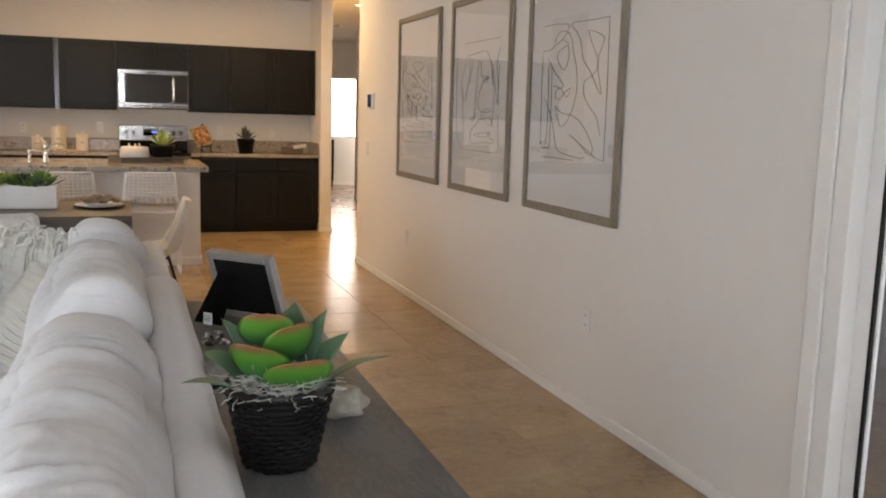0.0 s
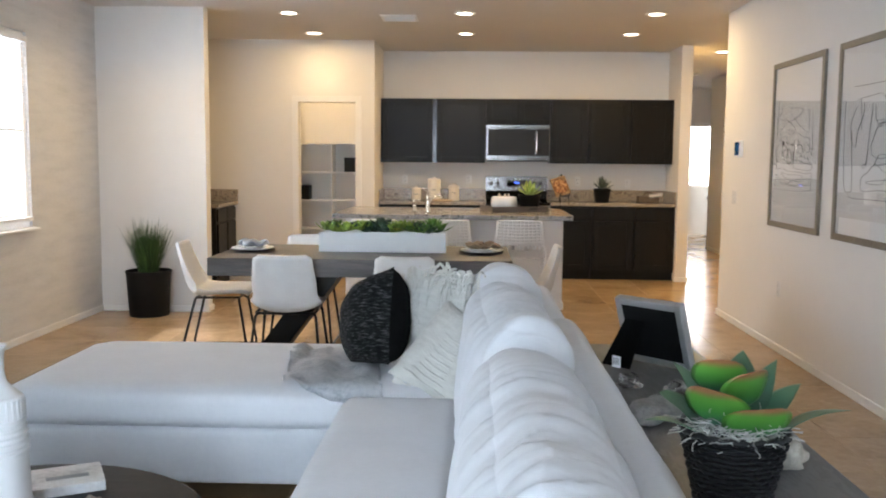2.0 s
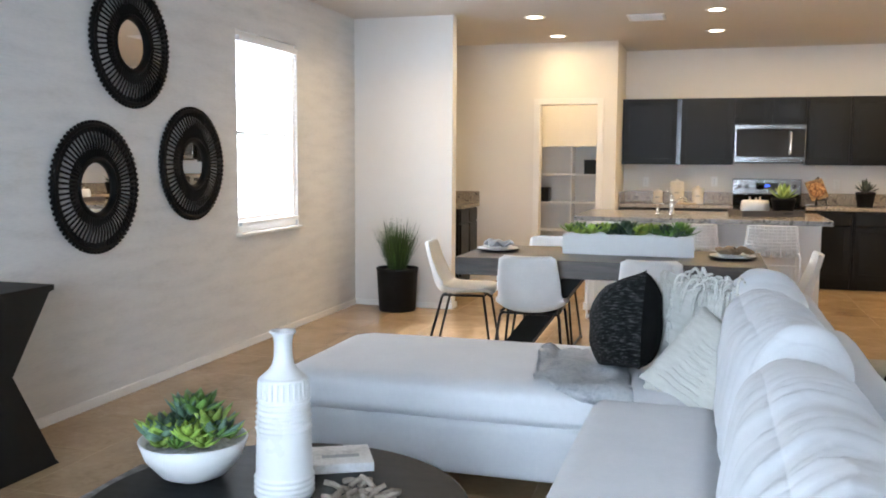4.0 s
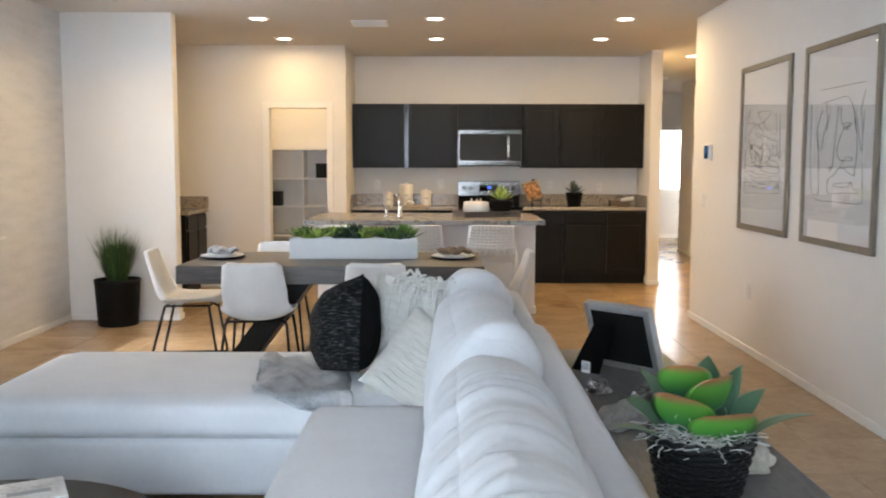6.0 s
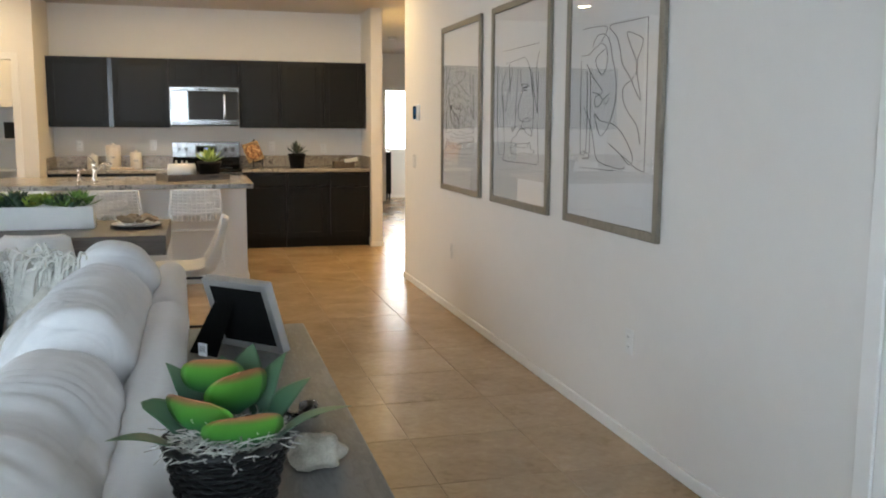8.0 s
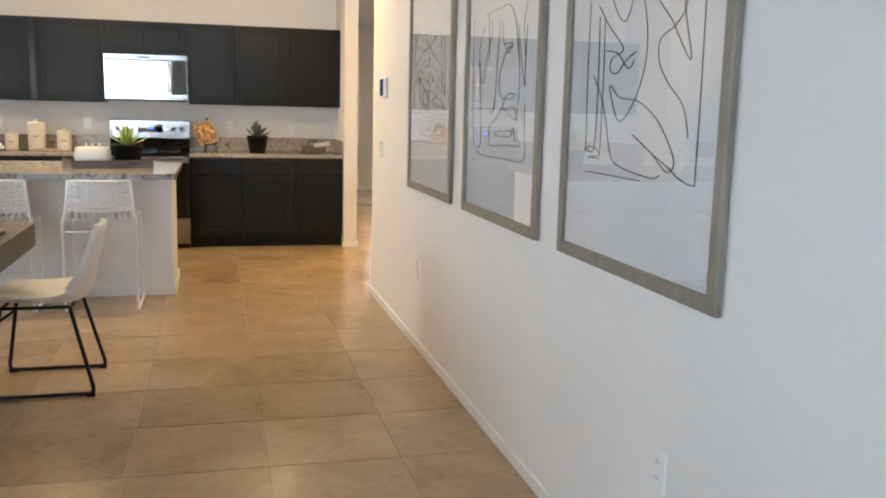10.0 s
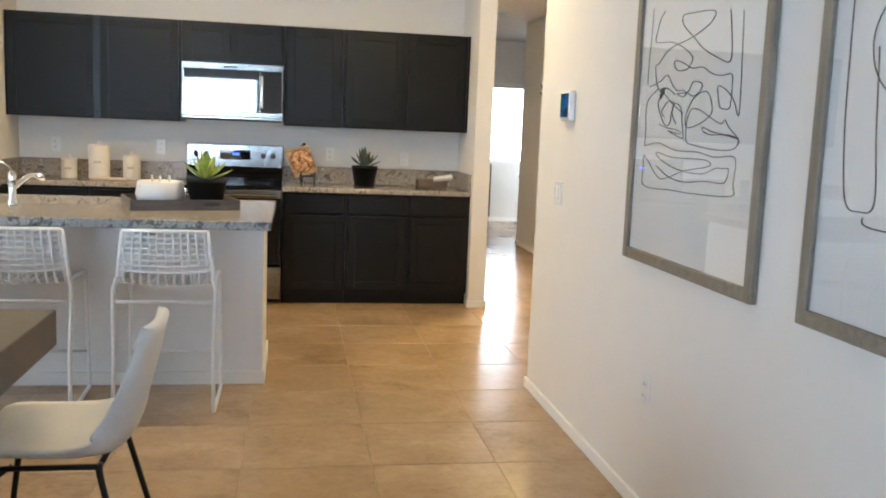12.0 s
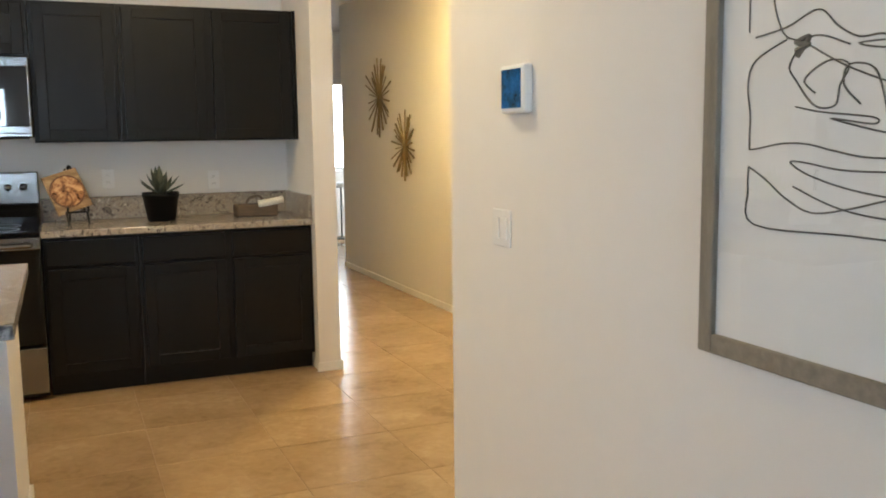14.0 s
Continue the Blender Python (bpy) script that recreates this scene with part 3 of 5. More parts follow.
def wall_plate(m, label, sockets=True, w=0.072):
    p = thing("wall_outlet" if sockets else "light_switch", label, "outlet" if sockets else "switch", m)
    part("plate", boxed(-w / 2, w / 2, -0.006, 0, -0.058, 0.058, 0.003), M_PLATE, p)
    if sockets:
        for z in (-0.022, 0.022):
            s = part("socket", boxed(-0.017, 0.017, -0.009, -0.006, z - 0.015, z + 0.015, 0.002), M_PLATE, p)
            for a in (-0.006, 0.006):
                part("slot", boxed(a - 0.001, a + 0.001, -0.0095, -0.009, z - 0.005, z + 0.006), M_BLACK, s)
    else:
        for a in (-0.024, 0.024):
            part("rocker", boxed(a - 0.017, a + 0.017, -0.011, -0.006, -0.034, 0.034, 0.003), M_PLATE, p)
    return p


wall_plate(pose(-0.02, NY, 1.17), "white wall outlet above the backsplash")
wall_plate(pose(1.33, NY, 1.155), "white wall outlet above the backsplash")
wall_plate(pose(1.95, NY, 1.13), "white wall outlet above the backsplash")
wall_plate(pose(-0.82, NY, 1.16), "white wall outlet above the backsplash")
wall_plate(pose(RX, 3.70, 0.456, 0, 0, -90), "white wall outlet low on the pale wall")
wall_plate(pose(RX, 6.60, 0.466, 0, 0, -90), "white wall outlet low on the pale wall")
wall_plate(pose(RX, 7.82, 1.10, 0, 0, -90), "white double rocker light switch below the thermostat", False, 0.118)
th = thing("thermostat", "white square thermostat with a blue touch screen", "thermostat", pose(RX, 7.70, 1.52, 0, 0, -90))
part("case", boxed(-0.075, 0.075, -0.03, 0.0, -0.07, 0.07, 0.008), M_WHITEM, th)
scr = surface("picture_screen", [(0.35, (0.01, 0.02, 0.03)), (0.5, (0.02, 0.10, 0.28)), (0.62, (0.03, 0.14, 0.42)), (0.8, (0.35, 0.42, 0.5))], 22, 0.15, bump=0)
part("screen", boxed(-0.062, 0.055, -0.0325, -0.03, -0.055, 0.057), scr, th, "glossy blue screen")

# pantry shelves
ps = thing("pantry_shelves", "white cube shelving unit in the pantry, nearly empty", "shelf")
for z in (0.56, 0.91, 1.25, 1.60):
    part("shelf", boxed(-2.62, -1.22, NY - 0.32, NY - 0.006, z - 0.018, z, 0.002), M_TRIM, ps)
for x in (-2.62, -2.17, -1.70, -1.238):
    part("upright", boxed(x, x + 0.018, NY - 0.315, NY - 0.008, 0.0, 1.582, 0.002), M_TRIM, ps)
for bx, bz, w in ((-1.62, 1.25, 0.2), (-2.10, 0.91, 0.13)):
    s = thing("storage_box", "dark brown storage box on a pantry shelf", "box", pose(bx + w / 2 + (0.08 if w > 0.15 else -0.0), NY - 0.2, bz))
    part("body", boxed(-w / 2, w / 2, -0.09, 0.09, 0.0, 0.165, 0.004), M_DARKW, s)
    part("lid", boxed(-w / 2 - 0.003, w / 2 + 0.003, -0.093, 0.093, 0.15, 0.175, 0.003), M_DARKW, s)

# nook counter by the pantry
nk = thing("nook_cabinet", "dark base cabinet standing in the kitchen nook", "cabinet")
part("body", boxed(-3.248, -2.70, 9.30, 10.055, 0.10, 0.875), M_CAB, nk)
for k in range(2):
    a = 9.32 + k * 0.365
    d = part("door", boxed(-2.70, -2.68, a, a + 0.345, 0.125, 0.70, 0.003), M_CAB, nk)
    part("rail", boxed(-2.68, -2.674, a, a + 0.06, 0.125, 0.70), M_CAB, d)
    part("drawer_front", boxed(-2.70, -2.68, a, a + 0.345, 0.72, 0.855, 0.003), M_CAB, nk)
part("toe_kick", boxed(-3.248, -2.77, 9.30, 10.055, 0, 0.10), M_CAB, nk)
nc = thing("nook_counter", "speckled granite countertop in the nook", "countertop")
part("slab", boxed(-3.248, -2.66, 9.28, 10.056, 0.876, 0.914, 0.005), M_GRAN, nc)
part("backsplash", boxed(-3.20, -2.66, 10.034, 10.056, 0.914, 1.05, 0.003), M_GRAN, nc)

# island
isl = thing("kitchen_island", "pale painted kitchen island with white baseboard", "kitchen island")
part("body", boxed(-1.17, 0.885, 8.315, 9.02, 0.0, 0.874), M_ISLAND, isl)
part("baseboard", boxed(-1.184, 0.899, 8.301, 8.315, 0.0, 0.07, 0.004), M_TRIM, isl)
part("baseboard", boxed(0.885, 0.899, 8.3152, 9.02, 0.0, 0.07, 0.004), M_TRIM, isl)
itop = thing("island_counter", "speckled granite island countertop with sink cut-out", "countertop")
SX0, SX1, SY0, SY1 = -0.68, 0.08, 8.56, 8.98
bm = bmesh.new()
for a, b, c, d in ((-1.23, SX0, 7.89, 9.14), (SX1, 0.93, 7.89, 9.14), (SX0, SX1, 7.89, SY0), (SX0, SX1, SY1, 9.14)):
    box(bm, a, b, c, d, 0.874, 0.915)
bmesh.ops.remove_doubles(bm, verts=bm.verts[:], dist=0.0005)
part("slab", bm, M_GRAN, itop)
part("front_edge", boxed(-1.23, 0.93, 7.878, 7.8898, 0.874, 0.915, 0.005), M_GRANE, itop, "rough speckled granite edge")
sk = thing("sink", "stainless steel undermount sink in the island", "sink")
part("basin", boxed(SX0 - 0.01, SX1 + 0.01, SY0 - 0.01, SY1 + 0.01, 0.70, 0.705), M_STEEL, sk)
for a, b, c, d in ((SX0 - 0.012, SX0, SY0, SY1), (SX1, SX1 + 0.012, SY0, SY1), (SX0, SX1, SY0 - 0.012, SY0), (SX0, SX1, SY1, SY1 + 0.012)):
    part("basin_wall", boxed(a, b, c, d, 0.705, 0.873), M_STEEL, sk)
fc = thing("faucet", "chrome kitchen faucet with side lever", "faucet", pose(-0.40, 8.50, 0.915))
part("column", lathe([(0.028, 0), (0.028, 0.01), (0.019, 0.03), (0.019, 0.12), (0.023, 0.15), (0.012, 0.172), (0.0, 0.175)], 16), M_CHROME, fc, smooth=True)
part("spout", tube(smooth_path([(0.0, 0.0, 0.075), (0.04, 0.025, 0.12), (0.075, 0.055, 0.15), (0.105, 0.08, 0.148)], 5), 0.012, 10), M_CHROME, fc, smooth=True)
part("spray_head", tube([(0.10, 0.077, 0.149), (0.13, 0.10, 0.134)], 0.017, 10), M_CHROME, fc, smooth=True)
part("lever", tube([(0.0, 0.0, 0.165), (-0.012, -0.01, 0.19), (-0.05, -0.03, 0.225)], 0.006, 8), M_CHROME, fc, smooth=True)
sp = thing("side_sprayer", "chrome soap dispenser beside the faucet", "soap dispenser", pose(-0.53, 8.52, 0.915))
part("body", lathe([(0.022, 0), (0.022, 0.008), (0.013, 0.02), (0.013, 0.08), (0.02, 0.10), (0.0, 0.112)], 14), M_CHROME, sp, smooth=True)
part("nozzle", tube([(0, 0, 0.095), (0.03, 0.03, 0.105), (0.05, 0.05, 0.095)], 0.007, 8), M_CHROME, sp, smooth=True)


# ---- bar stools ----
def bar_stool(m):
    s = thing("bar_stool", "white wire bar stool drawn up to the island", "stool", m, "bar stools at the island")
    for k in (-1, 1):
        pts = [(k * 0.19, -0.205, 0.865), (k * 0.215, -0.185, 0.66), (k * 0.215, -0.20, 0.64), (k * 0.232, -0.215, 0.60), (k * 0.225, -0.24, 0.30), (k * 0.228, -0.262, 0.012), (k * 0.228, 0.19, 0.012), (k * 0.218, 0.17, 0.62), (k * 0.214, -0.16, 0.625)]
        part("leg", tube(bent(pts, 0.02, 3), 0.0095, 8), M_WHITEM, s, smooth=True)
    part("top_rail", tube(smooth_path([(-0.19, -0.205, 0.865), (0, -0.235, 0.868), (0.19, -0.205, 0.865)], 5), 0.0095, 8), M_WHITEM, s, smooth=True)
    for y, z in ((-0.215, 0.535), (0.18, 0.60), (0.182, 0.20)):
        part("crossbar", tube([(-0.226, y, z), (0.226, y, z)], 0.0075, 8), M_WHITEM, s, smooth=True)
    for i in range(7):
        t = (i + 1) / 8
        z, w, y = 0.865 - 0.21 * t, 0.19 + 0.022 * t, -0.205 + 0.02 * t
        part("wire", tube(smooth_path([(-w, y, z), (0, y - 0.03 * (1 - 0.4 * t), z - 0.012 * t), (w, y, z)], 4), 0.0072, 6), M_WHITEM, s, smooth=True)
    for i in range(11):
        u = -1 + 2 * (i + 0.5) / 11
        c = 1 - u * u
        part("wire", tube(smooth_path([(u * 0.19, -0.205 - 0.03 * c, 0.865), (u * 0.205, -0.19 - 0.02 * c, 0.72), (u * 0.212, -0.17 - 0.01 * c, 0.645 - 0.02 * c), (u * 0.212, -0.10, 0.612 - 0.012 * c), (u * 0.212, 0.17, 0.61)], 3), 0.0066, 6), M_WHITEM, s, smooth=True)
    for i in range(7):
        y = -0.14 + i * 0.048
        part("wire", tube([(-0.212, y, 0.613), (0, y, 0.602), (0.212, y, 0.613)], 0.0050, 6), M_WHITEM, s, smooth=True)
    return s


st = bar_stool(pose(0.45, 8.05, 0))
for sx, r in ((-0.20, 1.5), (-0.85, -1.0)):
    copy_thing(st, pose(sx, 8.05, 0, 0, 0, r))


# ---- dining ----
tb = thing("dining_table", "long grey-oak dining table on slanted black legs", "table")
part("tabletop", boxed(-1.68, 0.29, 5.60, 6.56, 0.645, 0.762, 0.004), M_TABLE, tb)
for k, cx in ((1, -1.17), (-1, -0.22)):
    b = bmesh.new()
    z0, z1, sh = 0.0, 0.645, 0.24 * k
    vs = [b.verts.new((cx + (sh if z else -sh) + dx, y, z1 if z else z0)) for z in (0, 1) for y in (5.82, 6.40) for dx in (-0.09, 0.09)]
    for f in ((0, 1, 3, 2), (4, 5, 7, 6), (0, 1, 5, 4), (2, 3, 7, 6), (0, 2, 6, 4), (1, 3, 7, 5)):
        b.faces.new([vs[i] for i in f])
    part("leg", b, M_DARKW, tb)


def dining_chair(m, label="white leather bucket dining chair on black metal sled legs"):
    c = thing("dining_chair", label, "chair", m, "chairs round the dining table")
    prof = smooth_path([(0, y, z) for y, z in ((0.225, 0.43), (0.19, 0.452), (0.05, 0.446), (-0.09, 0.437), (-0.165, 0.452), (-0.205, 0.52), (-0.225, 0.61), (-0.25, 0.71), (-0.272, 0.80))], 3)
    n, cols = len(prof), 14
    b = bmesh.new()
    grid = []
    for side in (0, 1):
        rows = []
        for i, p in enumerate(prof):
            t = i / (n - 1)
            a, d = prof[max(i - 1, 0)], prof[min(i + 1, n - 1)]
            tan = (d - a).normalized()
            nor = Vector((0, tan.z, -tan.y))
            half = 0.205 + 0.025 * math.sin(math.pi * min(1, t * 1.6)) - 0.025 * max(0, t - 0.75) / 0.25
            end = min(1.0, t / 0.07) ** 0.5 * min(1.0, (1 - t) / 0.05 + 0.45) ** 0.35
            row = []
            for j in range(cols + 1):
                u = -1 + 2 * j / cols
                rise = (0.028 + 0.05 * math.exp(-((t - 0.55) / 0.2) ** 2)) * abs(u) ** 2.6
                q = Vector((u * half * (0.93 + 0.07 * end if abs(u) < 0.9 else end), p.y, p.z)) + nor * rise
                q += nor * (0.016 if side else -0.016) * (1 - abs(u) ** 8 * 0.8)
                row.append(b.verts.new(q))
            rows.append(row)
        grid.append(rows)
        for r0, r1 in zip(rows, rows[1:]):
            for j in range(cols):
                b.faces.new((r0[j], r0[j + 1], r1[j + 1], r1[j]))
    f, k = grid
    for i in range(n - 1):
        for j in (0, cols):
            b.faces.new((f[i][j], f[i + 1][j], k[i + 1][j], k[i][j]))
    for i in (0, n - 1):
        for j in range(cols):
            b.faces.new((f[i][j], f[i][j + 1], k[i][j + 1], k[i][j]))
    part("seat_shell", b, M_LEATH, c, smooth=True)
    for s in (-1, 1):
        leg = part("sled_leg", tube(bent([(s * 0.16, 0.17, 0.42), (s * 0.19, 0.17, 0.425), (s * 0.235, 0.235, 0.012), (s * 0.235, -0.235, 0.012), (s * 0.19, -0.13, 0.425), (s * 0.16, -0.13, 0.42)], 0.035, 4), 0.0095, 8), M_BLACK, c, smooth=True)
        part("side_rail", tube([(s * 0.188, 0.17, 0.425), (s * 0.188, -0.13, 0.425)], 0.0085, 8), M_BLACK, leg, smooth=True)
        for y in (0.215, -0.215):
            part("foot_pad", boxed(s * 0.235 - 0.012, s * 0.235 + 0.012, y - 0.02, y + 0.02, 0.0, 0.022, 0.003), M_BLACK, leg)
    for y in (0.17, -0.13):
        part("crossbar", tube([(-0.188, y, 0.418), (0.188, y, 0.418)], 0.0085, 8), M_BLACK, c, smooth=True)
    part("brace", tube([(-0.19, 0.185, 0.36), (-0.15, 0.10, 0.42)], 0.007, 6), M_BLACK, c, smooth=True)
    return c


ch = dining_chair(pose(0.385, 6.25, 0, 0, 0, 90))
for x, y, r in ((-1.80, 6.28, -84), (-1.16, 5.66, 2), (-0.38, 5.66, -2), (-1.25, 6.72, 180)):
    copy_thing(ch, pose(x, y, 0, 0, 0, r))

M_LIME = surface("bright_succulent", [(0.3, (0.13, 0.22, 0.03)), (0.5, (0.24, 0.36, 0.05)), (0.7, (0.38, 0.48, 0.10))], 9, 0.5, spread=0.3)
M_BLUEG = surface("blue_green_succulent", [(0.3, (0.05, 0.11, 0.08)), (0.7, (0.16, 0.26, 0.19))], 9, 0.5, spread=0.3)
rng = random.Random(3)
pb = thing("planter_box", "long white planter box with green succulents on the dining table", "planter", pose(-0.59, 6.11, 0.763))
for a, b, c, d in ((-0.44, 0.44, -0.07, -0.058), (-0.44, 0.44, 0.058, 0.07), (-0.44, -0.428, -0.058, 0.058), (0.428, 0.44, -0.058, 0.058)):
    part("side_board", boxed(a, b, c, d, 0, 0.14, 0.002), M_WHITEM, pb)
part("soil", boxed(-0.428, 0.428, -0.058, 0.058, 0.01, 0.125), M_SOIL, pb)
for k in range(34):
    b = bmesh.new()
    x = -0.41 + 0.82 * (k + rng.random()) / 34
    at = (x, rng.uniform(-0.045, 0.045), 0.125 + 0.05 * rng.random())
    rosette(b, at, rng.uniform(0.075, 0.145), rng.choice((10, 14, 18)), rng, rng.uniform(0.2, 1.6), rng.choice((0.3, 0.42, 0.2)))
    part("succulent", b, rng.choice((M_LEAF, M_LIME, M_LIME, M_LEAFD)), pb, smooth=True)
b = bmesh.new()
rosette(b, (0.10, -0.055, 0.15), 0.035, 12, rng, 1.4, 0.6)
part("succulent", b, surface("yellow_green_leaf", [(0.3, (0.35, 0.40, 0.06)), (0.7, (0.55, 0.55, 0.12))], 9, 0.5), pb, "yellow-green succulent", smooth=True)

M_NAP = surface("napkin_linen", [(0.3, (0.28, 0.20, 0.13)), (0.7, (0.42, 0.31, 0.21))], 10, 0.9, bump=0.4, bump_scale=300)
M_NAPG = surface("grey_napkin", [(0.3, (0.30, 0.31, 0.33)), (0.7, (0.44, 0.45, 0.46))], 10, 0.9, bump=0.4, bump_scale=300)
for px, mat, rot, lab in ((0.095, M_NAP, 20, "white plates with a folded brown napkin on the table"), (-1.50, M_NAPG, 150, "grey plates with a folded grey napkin on the table")):
    s = thing("place_setting", lab, "place setting", pose(px, 6.08, 0.763, 0, 0, rot))
    part("charger", lathe([(0.0, 0.004), (0.10, 0.004), (0.155, 0.016), (0.157, 0.012), (0.10, 0.0), (0.0, 0.0)], 40), M_BLACK, s, smooth=True)
    part("plate", lathe([(0.0, 0.012), (0.09, 0.012), (0.145, 0.026), (0.147, 0.022), (0.09, 0.006), (0.0, 0.006)], 40), M_CERAM, s, smooth=True)
    part("salad_plate", lathe([(0.0, 0.022), (0.06, 0.022), (0.105, 0.036), (0.107, 0.032), (0.06, 0.015), (0.0, 0.015)], 40), M_CERAM, s, smooth=True)
    def folds(p):
        return Vector((0, 0, 0.012 * math.sin(p.x * 60 + p.y * 20) + 0.010 * noise.noise(p * 30)))
    for k, (ox, r) in enumerate(((-0.03, 20), (0.045, -15))):
        b = rbox(0.085, 0.035, 0.014, 0.012, 9, 0.01, folds)
        b.transform(pose(ox, 0.0, 0.054, 0, 0, r))
        part("napkin", b, mat, s, smooth=True)
    part("napkin_ring", tube([(0.008 + 0.0 * a, 0.026 * math.cos(a * 0.5236), 0.055 + 0.022 * math.sin(a * 0.5236)) for a in range(12)], 0.006, 6, True), M_DARKW, s, smooth=True)


# ---- living room ----
def wrinkle(seed, half, amp=0.023):
    """Creases running across a cushion; its near end stands prouder than its far end."""
    def f(p):
        bow = p.y + 0.9 * (p.x + 0.05) ** 2 - 0.12 * p.x
        n = noise.noise(Vector((p.x * 3 + seed, p.y * 2.2, p.z * 3)))
        drift = 0.05 * noise.noise(Vector((seed, p.y * 3, p.x * 5)))
        h = 0.0
        for sc, am in ((8.0, 1.0), (19.0, 0.5), (37.0, 0.22)):
            w = noise.noise(Vector(((bow + drift) * sc, p.x * 3.2 + seed * 2, p.z * 2.5)))
            h += am * (0.45 - abs(w) * 1.7)
        live = 0.35 + 0.9 * max(0.0, 0.5 + noise.noise(Vector((p.y * 2.4, seed + 4, p.x * 3))))
        top = max(0.0, min(1.0, (p.z + 0.10) * 4))
        top = top * top * (3 - 2 * top)
        side = max(0.0, min(1.0, 0.4 - p.x * 4))
        side = 0.5 * side * side * (3 - 2 * side)
        return Vector((n * 0.014 - amp * h * live * side, 0, amp * h * live * top + 0.016 * n - 0.036 * (p.y / half) * top))
    return f


sofa = thing("sectional_sofa", "pale grey linen sectional sofa with chaise", "sofa")
def soft_part(name, c, half, r, puff, n=16, warp=None, rot=(0, 0, 0), parent=sofa, mat=M_FAB, label=""):
    b = rbox(*half, r, n, puff, warp)
    b.transform(pose(*c, *rot))
    return part(name, b, mat, parent, label, smooth=True)


soft_part("base", (-0.02, 2.07, 0.20), (0.40, 1.34, 0.12), 0.03, 0, 10)
soft_part("base", (-0.745, 3.875, 0.20), (1.125, 0.455, 0.12), 0.03, 0, 10)
soft_part("seat_cushion", (-0.235, 2.49, 0.395), (0.235, 0.905, 0.088), 0.05, 0.012, 16)
soft_part("seat_cushion", (-0.235, 1.17, 0.395), (0.235, 0.405, 0.088), 0.05, 0.012, 16)
soft_part("chaise_cushion", (-0.80, 3.885, 0.395), (1.075, 0.475, 0.085), 0.055, 0.012, 18)
def slack(p):
    return Vector((0.006 * noise.noise(p * 6), 0, 0.010 * noise.noise(p * 2.5)))


soft_part("backrest", (0.370, 2.075, 0.42), (0.073, 1.325, 0.385), 0.062, 0.014, 30, slack)
soft_part("backrest", (0.358, 3.88, 0.415), (0.062, 0.475, 0.375), 0.055, 0.012, 20, slack)
for k, (y0, y1) in enumerate(((0.78, 2.40), (2.36, 3.63), (3.59, 4.10))):
    soft_part("back_cushion", (0.155, (y0 + y1) / 2, 0.695), (0.150, (y1 - y0) / 2, 0.235), 0.135, 0.016, (110, 96, 44)[k], wrinkle(k * 7.3, (y1 - y0) / 2), (0, 8, 0))
for x, y in ((-1.80, 3.50), (-1.80, 4.28), (0.36, 4.28), (0.34, 0.80), (-0.38, 0.80)):
    part("foot", boxed(x - 0.03, x + 0.03, y - 0.03, y + 0.03, 0.018, 0.082), M_DARKW, sofa)

M_DKPIL = surface("charcoal_boucle", [(0.38, g(0.004)), (0.52, g(0.014)), (0.68, g(0.11))], 34, 0.95, bump=0.9, bump_scale=70, stretch=(1, 1, 4.0), spec=0.2, bump_dist=0.008)
M_BLKF = surface("black_velvet", [(0.3, g(0.003)), (0.7, g(0.008))], 20, 0.9, bump=0.2, spec=0.12)
M_CREAM = surface("cream_knit", [(0.3, (0.62, 0.60, 0.55)), (0.7, (0.76, 0.74, 0.69))], 16, 0.95, bump=0.7, bump_scale=90, stretch=(1, 1, 4), bump_dist=0.006)


def pillow(name, m, size, mat, label, back=None, thick=0.17, puffy=0.5, seed=0):
    p = thing(name, label, "pillow", m)
    def shell(sign):
        b = bmesh.new()
        n = 22
        vs = [[None] * (n + 1) for _ in range(n + 1)]
        for i in range(n + 1):
            for j in range(n + 1):
                u, v = -1 + 2 * i / n, -1 + 2 * j / n
                h = ((1 - abs(u) ** 2.4) * (1 - abs(v) ** 2.4)) ** puffy
                pinch = 1 - 0.09 * (1 - u * u) * abs(v) ** 3
                pinch2 = 1 - 0.09 * (1 - v * v) * abs(u) ** 3
                z = sign * thick * 0.5 * h * (1 + 0.12 * noise.noise(Vector((u * 2 + seed, v * 2, sign))))
                vs[i][j] = b.verts.new((u * size / 2 * pinch2, z, size / 2 + v * size / 2 * pinch))
        for i in range(n):
            for j in range(n):
                b.faces.new((vs[i][j], vs[i + 1][j], vs[i + 1][j + 1], vs[i][j + 1]))
        return b
    part("front_cover", shell(-1), mat, p, smooth=True)
    part("back_cover", shell(1), back or mat, p, smooth=True)
    return p


pillow("throw_pillow", pose(-0.40, 3.78, 0.49, -9, -16, -64), 0.42, M_DKPIL, "charcoal boucle throw pillow with black velvet back on the chaise", M_BLKF, 0.29)
p2 = pillow("throw_pillow", pose(-0.085, 3.84, 0.49, 3, 4, -42), 0.42, M_CREAM, "cream knitted throw pillow with shaggy tassels on the chaise", thick=0.18, seed=4)
p3 = pillow("throw_pillow", pose(-0.17, 3.47, 0.445, -36, 22, -38), 0.40, M_CREAM, "cream ribbed throw pillow leaning on the sofa back", thick=0.15, seed=9)
rng = random.Random(8)


